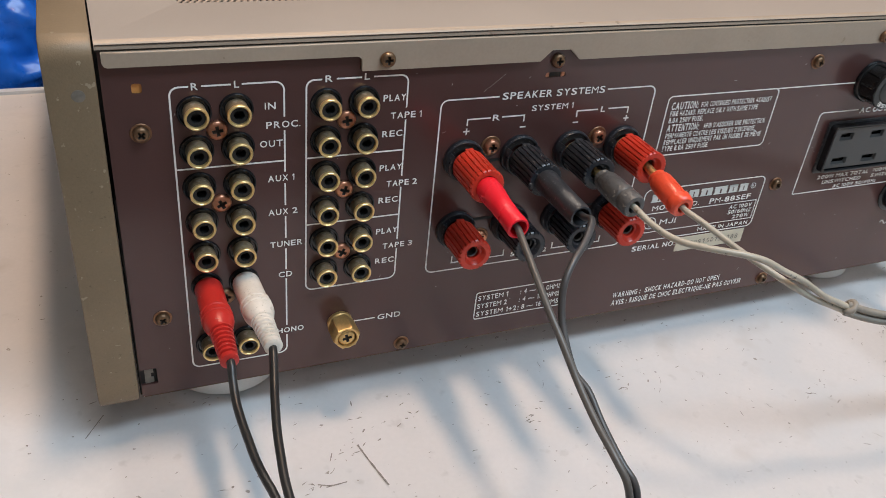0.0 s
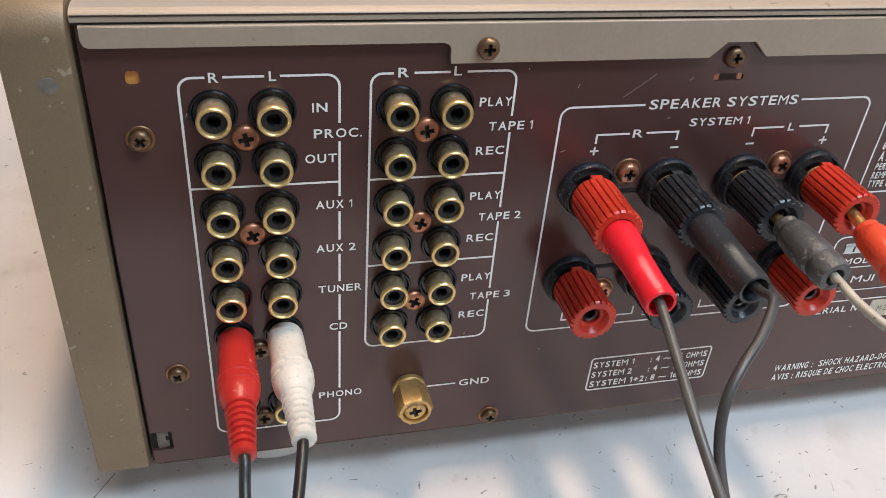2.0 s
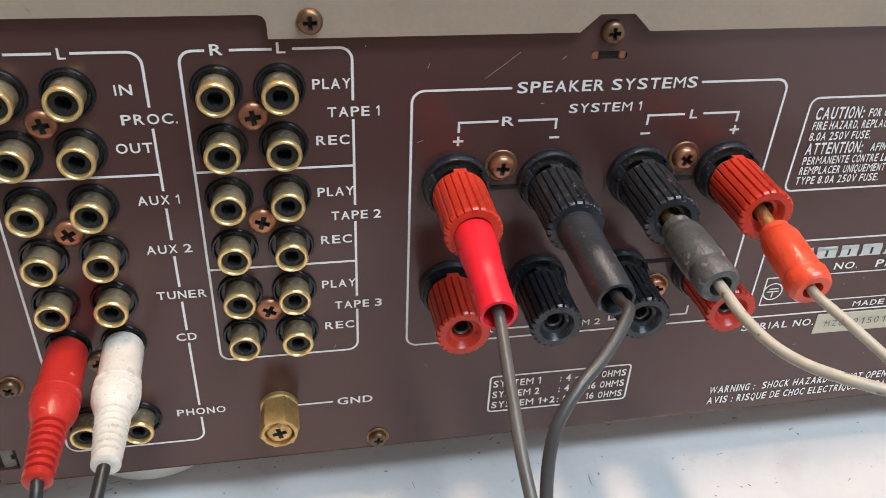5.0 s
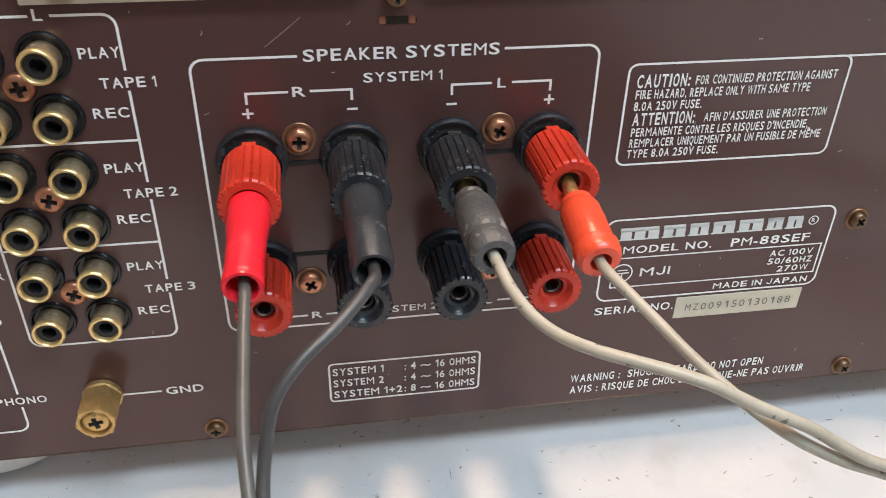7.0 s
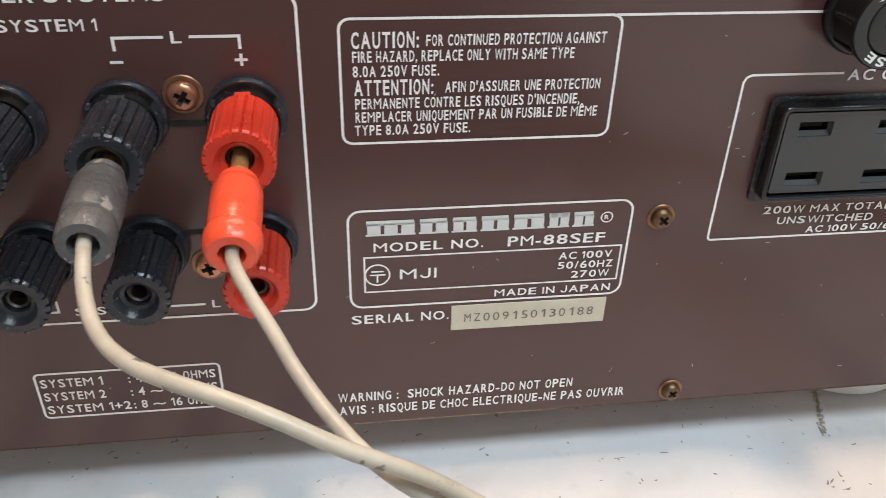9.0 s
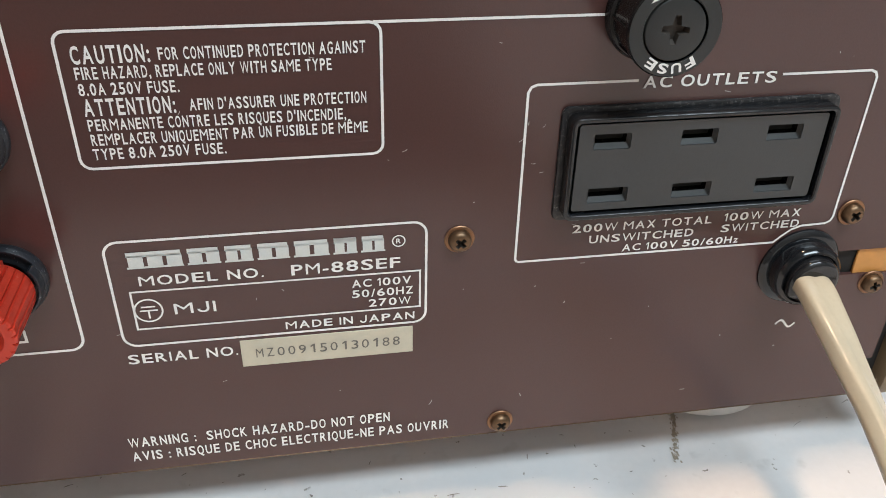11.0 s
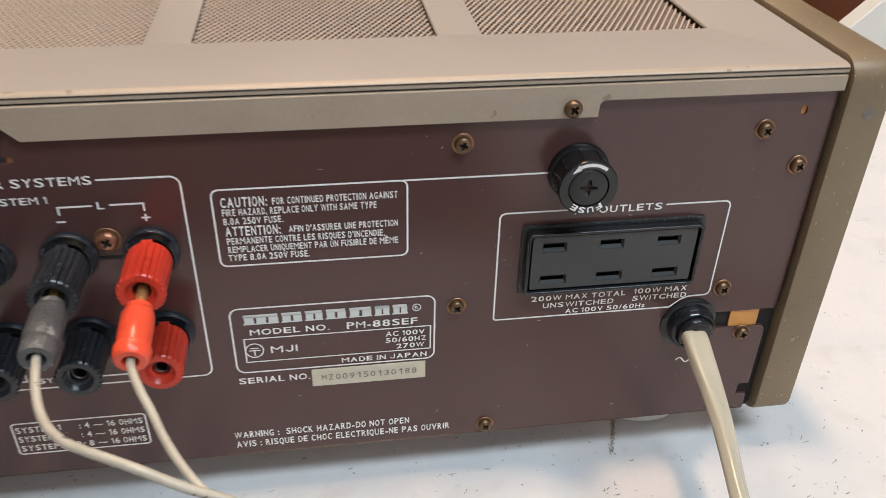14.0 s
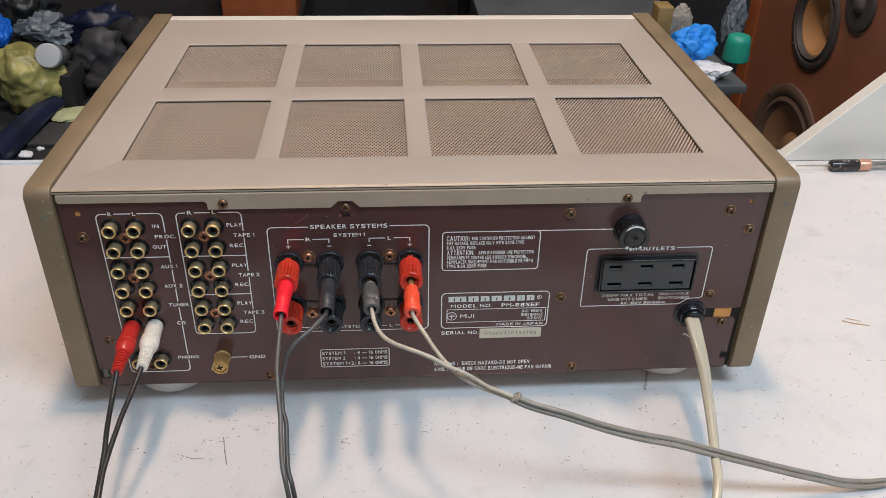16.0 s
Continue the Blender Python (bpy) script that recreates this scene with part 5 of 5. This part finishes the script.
def dark_speaker_cable():
    t = thing("speaker_cable", "grey-black twin speaker wire with red and dark plugs", "cable")
    banana(t, RED_PVC, (-0.0762, -0.0232, 0.1132), (-0.0768, -0.0520, 0.1118), "bright red plastic plug", "smooth")
    banana(t, DARK_PLUG, (-0.0515, -0.0232, 0.1134), (-0.0513, -0.0512, 0.1128), "worn dark plastic plug", "plain")
    tail = over_edge([(-0.0704, -0.1352, 0.0643), (-0.0690, -0.160, 0.052), (-0.0690, -0.21, 0.032), (-0.072, -0.29, 0.010), (-0.078, -0.42, 0.0030), (-0.079, -0.448, 0.0028), (-0.08, -0.4650, 0.0020), (-0.08, -0.4680, -0.030), (-0.08, -0.4680, -0.20), (-0.08, -0.468, -0.50)])
    part("wire", sweep([(-0.0766, -0.0470, 0.1120), (-0.0765, -0.0520, 0.1108), (-0.0770, -0.0658, 0.1044), (-0.0772, -0.0792, 0.0975), (-0.0761, -0.0908, 0.0898), (-0.0746, -0.1012, 0.0816), (-0.0736, -0.1130, 0.0753), (-0.0722, -0.1245, 0.0701)] + tail,
                       round_section(0.00128)), GREY_WIRE, t, "grey wire")
    part("wire", sweep([(-0.0513, -0.0460, 0.1130), (-0.0512, -0.0530, 0.1138), (-0.0523, -0.0594, 0.1160), (-0.0591, -0.0673, 0.1132), (-0.0664, -0.0731, 0.1100), (-0.0712, -0.0774, 0.1053), (-0.0732, -0.0812, 0.0985), (-0.0742, -0.0870, 0.0917),
                        (-0.0738, -0.0960, 0.0830), (-0.0716, -0.1030, 0.0795), (-0.0708, -0.1130, 0.0735), (-0.0696, -0.1245, 0.0680)] + [(x + 0.003, y, z if z < 0.003 else z - 0.001) for x, y, z in tail], round_section(0.00128)), BROWN_WIRE, t, "darker wire")


dark_speaker_cable()


def cream_speaker_cable():
    t = thing("speaker_cable", "knotted cream twin speaker wire with grey and orange plugs", "cable")
    banana(t, GREY_PLUG, (-0.0270, -0.0245, 0.1128), (-0.0259, -0.0479, 0.1117), "worn grey plastic plug", "bulb")
    banana(t, ORANGE, (-0.0026, -0.0275, 0.1118), (-0.0026, -0.0478, 0.1084), "faded orange plastic plug", "ringed")
    knot = (0.0520, -0.0912, 0.0812)
    part("wire", sweep([(-0.0262, -0.0440, 0.1120), (-0.0257, -0.0490, 0.1114), (-0.0243, -0.0567, 0.1098), (-0.0217, -0.0645, 0.1087), (-0.0180, -0.0710, 0.1087), (-0.0130, -0.0768, 0.1095), (-0.0072, -0.0806, 0.1095), (-0.0010, -0.0835, 0.1088),
                        (0.0060, -0.0862, 0.1070), (0.0150, -0.0880, 0.1022), (0.0257, -0.0888, 0.0965), (0.0370, -0.0905, 0.0890), (0.0450, -0.0910, 0.0850), (0.0525, -0.0916, 0.0812)], round_section(0.00126)), CREAM_WIRE, t, "cream wire")
    part("wire", sweep([(-0.0026, -0.0440, 0.1090), (-0.0024, -0.0490, 0.1080), (0.0006, -0.0566, 0.1065), (0.0046, -0.0639, 0.1040), (0.0082, -0.0711, 0.1018), (0.0130, -0.0785, 0.0992), (0.0185, -0.0845, 0.0962), (0.0250, -0.0880, 0.0925), (0.0340, -0.0895, 0.0875),
                        (0.0440, -0.0900, 0.0828), (0.0520, -0.0908, 0.0790)], round_section(0.00122)), CREAM_WIRE, t, "cream wire")
    loop = [(knot[0] - 0.00162, knot[1] - 0.00044, knot[2] - 0.00081), (knot[0] - 0.00138, knot[1] - 0.00169, knot[2] - 0.00056), (knot[0] + 0.00025, knot[1] - 0.00212, knot[2] + 0.00038), (knot[0] + 0.00187, knot[1] - 0.00138, knot[2] + 0.00156),
            (knot[0] + 0.00231, knot[1] + 0.00025, knot[2] + 0.00187), (knot[0] + 0.00138, knot[1] + 0.00118, knot[2] + 0.00075), (knot[0] - 0.00044, knot[1] + 0.00131, knot[2] - 0.00081), (knot[0] - 0.00187, knot[1] + 0.00038, knot[2] - 0.00118)]
    part("knot", sweep(loop, round_section(0.00135)), CREAM_GREY_WIRE, t, "cream knot in the wire")
    run = [(0.0510, -0.0912, 0.0810), (0.0620, -0.0950, 0.0780), (0.0788, -0.0990, 0.0745), (0.1020, -0.1000, 0.0650), (0.1240, -0.1000, 0.0570), (0.1461, -0.1000, 0.0506), (0.1710, -0.1000, 0.0412), (0.1950, -0.1000, 0.0325), (0.2188, -0.1000, 0.0239),
           (0.2400, -0.0990, 0.0160), (0.2560, -0.0975, 0.0095), (0.2740, -0.0950, 0.0048), (0.2960, -0.0915, 0.0020), (0.34, -0.090, 0.0018), (0.45, -0.10, 0.0018), (0.70, -0.16, 0.0018), (1.0, -0.22, 0.0018), (1.285, -0.26, 0.0018), (1.306, -0.265, 0.0005), (1.3085, -0.265, -0.04), (1.3085, -0.265, -0.30), (1.3085, -0.265, -0.50)]
    line = smooth_line(run, 6)
    for ph, mat in ((0.0, CREAM_GREY_WIRE), (math.pi, CREAM_GREY_WIRE)):
        pts = []
        for p in line:
            a = (1.0 + 0.5 * math.sin(p.x * 24)) * min(1.0, max(0.0, (p.z - 0.002) / 0.006)) + ph
            pts.append((p.x, p.y + 0.0016 * math.cos(a), p.z + 0.0016 * math.sin(a)))
        part("wire", sweep(pts, round_section(0.00150, 10), 0, 2), mat, t, "dusty cream wire")


cream_speaker_cable()


# ---- beyond the bench ----
def upright_board():
    bm = filled([[(0.408, 0.0004), (0.410, 0.003), (0.5003, 0.0890), (0.795, 0.3700), (0.90, 0.3700), (0.90, 0.0004)]], 0.016)
    bmesh.ops.bevel(bm, geom=[e for e in bm.edges if e.calc_face_angle(0) > 0.6], offset=0.001, segments=1, affect="EDGES")
    bm.transform(Matrix.Translation((0, 0.372, 0)) @ PAN)
    ob = part("side_board", bm, BOARD, None, smooth=False)
    tagged(ob, "white painted board with a slanted top edge on the bench", "board")


upright_board()


def test_probe():
    t = thing("screwdriver", "black and copper handled screwdriver lying on the bench", "tool", place=Matrix.Translation((0.4520, 0.3330, 0.0062)) @ Matrix.Rotation(radians(90), 4, "Y") @ Matrix.Rotation(radians(0), 4, "X"))
    part("handle", lathe([(0.0030, 0), (0.0054, 0.0012), (0.0062, 0.004), (0.0062, 0.029), (0.0060, 0.031)], 24), BATTERY_BLACK, t, "glossy black handle")
    part("collar", lathe([(0.0060, 0.031), (0.0063, 0.0315), (0.0063, 0.043), (0.0050, 0.0445)], 24), COPPER_BAND, t, "copper coloured collar")
    part("tip", lathe([(0.0006, -0.036), (0.0009, -0.020), (0.0011, 0.001)], 10), PAPER_BAG, t, "thin pale wire end")
    part("shaft", lathe([(0.0036, 0.044), (0.0036, 0.13), (0.0030, 0.132)], 16), STEEL, t, "bright steel shaft")


test_probe()


def floor_speaker():
    t = thing("floor_speaker", "brown wooden floor loudspeaker with tan paper cones", "speaker")
    x = 0.75
    units = ((0.985, -0.043, 0.081, CONE, RUBBER), (0.990, -0.305, 0.140, CONE_DARK, GASKET))
    part("cabinet", bevelled_box((x + 0.05, 0.742, -0.75), (x + 0.36, 1.260, 0.36), 0.004), WOOD, t, "walnut veneer cabinet")
    # the baffle, holed for its woofers
    bm = filled([[(0.74, -0.749), (1.262, -0.749), (1.262, 0.361), (0.74, 0.361)]] + [circle(y, z, r * 0.80, 40) for y, z, r, c, g in units], 0.05)
    bm.transform(Matrix.Translation((x, 0, 0)) @ Matrix(((0, 0, 1, 0), (1, 0, 0, 0), (0, 1, 0, 0), (0, 0, 0, 1))))
    part("baffle", bm, WOOD, t, "walnut veneer front", smooth=False)
    part("edge_trim", bevelled_box((x - 0.004, 1.215, -0.745), (x, 1.2625, 0.355), 0.0015), WOOD_EDGE, t, "lighter walnut edge strip")
    for y, z, r, cone, ring in units:
        sunk = 0.033 if r < 0.1 else 0.018
        at = Matrix.Translation((x - 0.0005, y, z)) @ Matrix.Rotation(radians(-90), 4, "Y")
        g = part("woofer", lathe([(r, 0.0), (r, 0.004), (r * 0.96, 0.006), (r * 0.86, 0.0055), (r * 0.83, 0.002), (r * 0.80, 0.0045), (r * 0.76, 0.0055), (r * 0.73, 0.001), (r * 0.70, -0.004)], 56, closed=False), ring, t, "gasketed woofer", at=at)
        part("cone", lathe([(r * 0.71, -0.003), (r * 0.67, -0.0035), (r * 0.48, -0.003 - sunk * 0.55), (r * 0.30, -0.003 - sunk)], 48, closed=False), cone, g, "paper cone")
        part("dust_cap", lathe([(r * 0.34, -0.003 - sunk), (r * 0.31, 0.005 - sunk), (r * 0.22, 0.012 - sunk), (r * 0.05, 0.016 - sunk)], 36), CONE_DARK, g, "paper dust cap")
        bolt = None
        for k in range(4):
            a = radians(45 + 90 * k)
            m = Matrix.Translation((r * 0.93 * math.cos(a), r * 0.93 * math.sin(a), 0.006))
            if bolt is None:
                bolt = part("bolt", lathe([(0.003, 0), (0.003, 0.0015), (0.002, 0.002)], 10), BRONZE, g, at=m)
            else:
                again(bolt, g, m)
    at = Matrix.Translation((x - 0.001, 0.858, 0.025)) @ Matrix.Rotation(radians(-90), 4, "Y")
    tw = part("tweeter", lathe([(0.042, 0), (0.042, 0.004), (0.037, 0.006), (0.020, 0.003)], 40), RUBBER, t, "black tweeter plate", at=at)
    part("dome", lathe([(0.016, 0.003), (0.012, 0.009), (0.004, 0.012)], 24), RUBBER, tw, "black tweeter dome")
    for k in range(3):
        bm = bevelled_box((-0.010 + 0.004 * k, -0.009, 0.0058), (-0.0085 + 0.004 * k, 0.008 - 0.003 * k, 0.0066), 0.0002, 1)
        part("print_bar", bm, GREY_JUNK, tw, "worn pale print", at=Matrix.Translation((0.012, 0.026, 0)))


floor_speaker()


def back_shelf():
    for x0, y0, x1, zt, mat in ((-1.6, 0.62, -0.20, -0.165, BENCH), (0.18, 0.86, 0.592, -0.110, SHELF_TOP)):
        ob = part("back_shelf", bevelled_box((x0, y0, zt - 0.014), (x1, 2.2, zt), 0.003), mat, None)
        tagged(ob, "dark cluttered shelf behind the bench" if mat is BENCH else "grey topped shelf behind the bench", "shelf")
        for y in (y0 + 0.03, 2.1):
            for xx in (x0 + 0.03, x1 - 0.07):
                part("leg", bevelled_box((xx, y, -0.75), (xx + 0.04, y + 0.04, zt - 0.014), 0.002), BENCH, ob)


back_shelf()


def loose(name, label, category, bm, mat, at, group=""):
    ob = part(name, bm, mat, None, at=Matrix.Translation(at), sharp=80)
    tagged(ob, label, category, group)
    return ob


def clutter():
    low, high = -0.165, -0.110
    loose("plastic_bag", "crumpled translucent yellow plastic bag on the shelf", "bag", crumpled(0.055, 1, 0.30, 1.9, (1.0, 0.9, 1.0)), YELLOW_BAG, (-0.600, 0.925, low + 0.050))
    loose("plastic_bag", "crumpled bright blue plastic bag behind the bench", "bag", crumpled(0.060, 2, 0.35, 2.0, (1.1, 0.6, 1.0)), BLUE_BAG, (-0.285, 0.500, -0.020))
    loose("box", "grey card box under the blue bag", "box", bevelled_box((-0.07, -0.05, 0), (0.07, 0.05, 0.092), 0.004), GREY_JUNK, (-0.285, 0.500, -0.165))
    loose("plastic_bag", "crumpled bright blue plastic bag further back", "bag", crumpled(0.030, 3, 0.35, 2.0), BLUE_BAG, (-0.672, 1.00, low + 0.110))
    loose("box", "dark card box among the shelf clutter", "box", bevelled_box((-0.09, -0.05, 0), (0.07, 0.05, 0.085), 0.004), BENCH, (-0.665, 1.02, low))
    loose("plastic_bag", "crumpled clear plastic bag on the shelf", "bag", crumpled(0.036, 4, 0.45, 2.2, (1.25, 0.8, 0.75)), CLEAR_BAG, (-0.603, 1.035, low + 0.098))
    loose("plastic_bag", "grey plastic bag slumped at the back of the shelf", "bag", crumpled(0.060, 14, 0.45, 2.0, (1.0, 0.8, 1.1)), GREY_FILM, (-0.690, 1.17, low + 0.090))
    jar = thing("jar", "white capped plastic jar lying on the shelf", "jar", place=Matrix.Translation((-0.553, 0.905, -0.0665)) @ look((0, 0, 0), (-0.10, 1.0, -0.36)).to_3x3().to_4x4())
    part("body", lathe([(0.016, -0.060), (0.018, -0.056), (0.018, -0.004), (0.016, 0.0)], 36), CLEAR_BAG, jar, "cloudy jar body")
    part("cap", lathe([(0.0190, -0.006), (0.0196, -0.004), (0.0196, 0.006), (0.0180, 0.0085), (0.010, 0.0095)], 40), WHITE_CAP, jar, "round white cap")
    loose("box", "dark box that props up the jar", "box", bevelled_box((-0.022, -0.045, 0), (0.022, 0.03, 0.063), 0.003), BENCH, (-0.553, 0.955, low))
    roll = part("rolled_cloth", sweep([(-0.560, 0.905, -0.148), (-0.570, 0.86, -0.146), (-0.576, 0.79, -0.147), (-0.583, 0.70, -0.149)], [(0.017 * (1 + 0.12 * math.sin(5 * a)) * math.cos(a), 0.0145 * math.sin(a)) for a in [2 * math.pi * i / 30 for i in range(30)]], 60), NAVY_BAG, None)
    tagged(roll, "dark navy cloth rolled up on the shelf", "cloth")
    loose("cloth", "small pale green cloth scrap on the shelf", "cloth", crumpled(0.027, 7, 0.30, 1.8, (1.25, 1.0, 0.30)), SCRAP, (-0.530, 0.880, low + 0.007))
    loose("box", "flat grey card box on the shelf", "box", bevelled_box((-0.032, -0.045, 0), (0.030, 0.040, 0.006), 0.001), GREY_JUNK, (-0.532, 0.815, low))
    for k, (x, y, r) in enumerate(((-0.553, 0.735, 0.009), (-0.597, 0.745, 0.0065), (-0.610, 0.800, 0.0065), (-0.540, 0.760, 0.005))):
        loose("paper_scrap", "small white scrap of paper on the shelf", "paper", crumpled(r, 30 + k, 0.4, 2.0, (1.2, 1, 0.6), 3), WHITE_CLOTH, (x, y, low + r * 0.55), "paper scraps on the shelf")
    loose("cloth", "crumpled bright blue cloth on the shelf", "cloth", crumpled(0.036, 8, 0.42, 1.7, (1.02, 0.8, 0.86)), BLUE_CLOTH, (0.513, 0.935, -0.066))
    loose("cloth", "crumpled white tissue on the shelf", "cloth", crumpled(0.026, 9, 0.45, 2.1, (1.35, 0.9, 0.65)), WHITE_CLOTH, (0.530, 0.892, high + 0.015))
    loose("tub", "green plastic tub upside down on the shelf", "tub", lathe([(0.0235, 0), (0.0240, 0.002), (0.0215, 0.034), (0.0190, 0.044), (0.012, 0.047)], 36), GREEN_TUB, (0.6175, 0.990, high))
    loose("plastic_bag", "clear plastic bag slumped over the tub", "bag", crumpled(0.034, 10, 0.55, 1.9, (0.6, 0.5, 1.25)), CLEAR_BAG, (0.620, 1.035, high + 0.060))
    loose("box", "yellowed card box among the shelf clutter", "box", bevelled_box((-0.014, -0.02, 0), (0.013, 0.02, 0.098), 0.003), OCHRE, (0.474, 1.00, high))
    loose("plastic_bag", "greyish beige paper bag on the shelf", "bag", crumpled(0.034, 12, 0.45, 1.9, (0.75, 0.5, 1.35)), PAPER_BAG, (0.506, 1.005, high + 0.050))
    loose("box", "reddish brown wooden box at the back of the shelf", "box", bevelled_box((-0.08, -0.06, 0), (0.08, 0.06, 0.26), 0.004), WOOD_EDGE, (-0.285, 1.46, low))
    for k, (x, y, r) in enumerate(((-0.80, 0.92, 0.05), (-0.80, 1.20, 0.07), (-0.47, 1.15, 0.05), (-0.56, 1.20, 0.055), (-0.40, 0.95, 0.035), (-0.50, 0.98, 0.03), (-0.47, 0.86, 0.022), (-0.54, 1.09, 0.045))):
        loose("plastic_bag", "dark crumpled bag among the shelf clutter", "bag", crumpled(r, 20 + k, 0.45, 2.2, (1.1, 0.8, 0.9), 4), (NAVY_BAG, GREY_JUNK, BENCH)[k % 3], (x, y, low + r * 0.8), "dark bags in the clutter")


clutter()
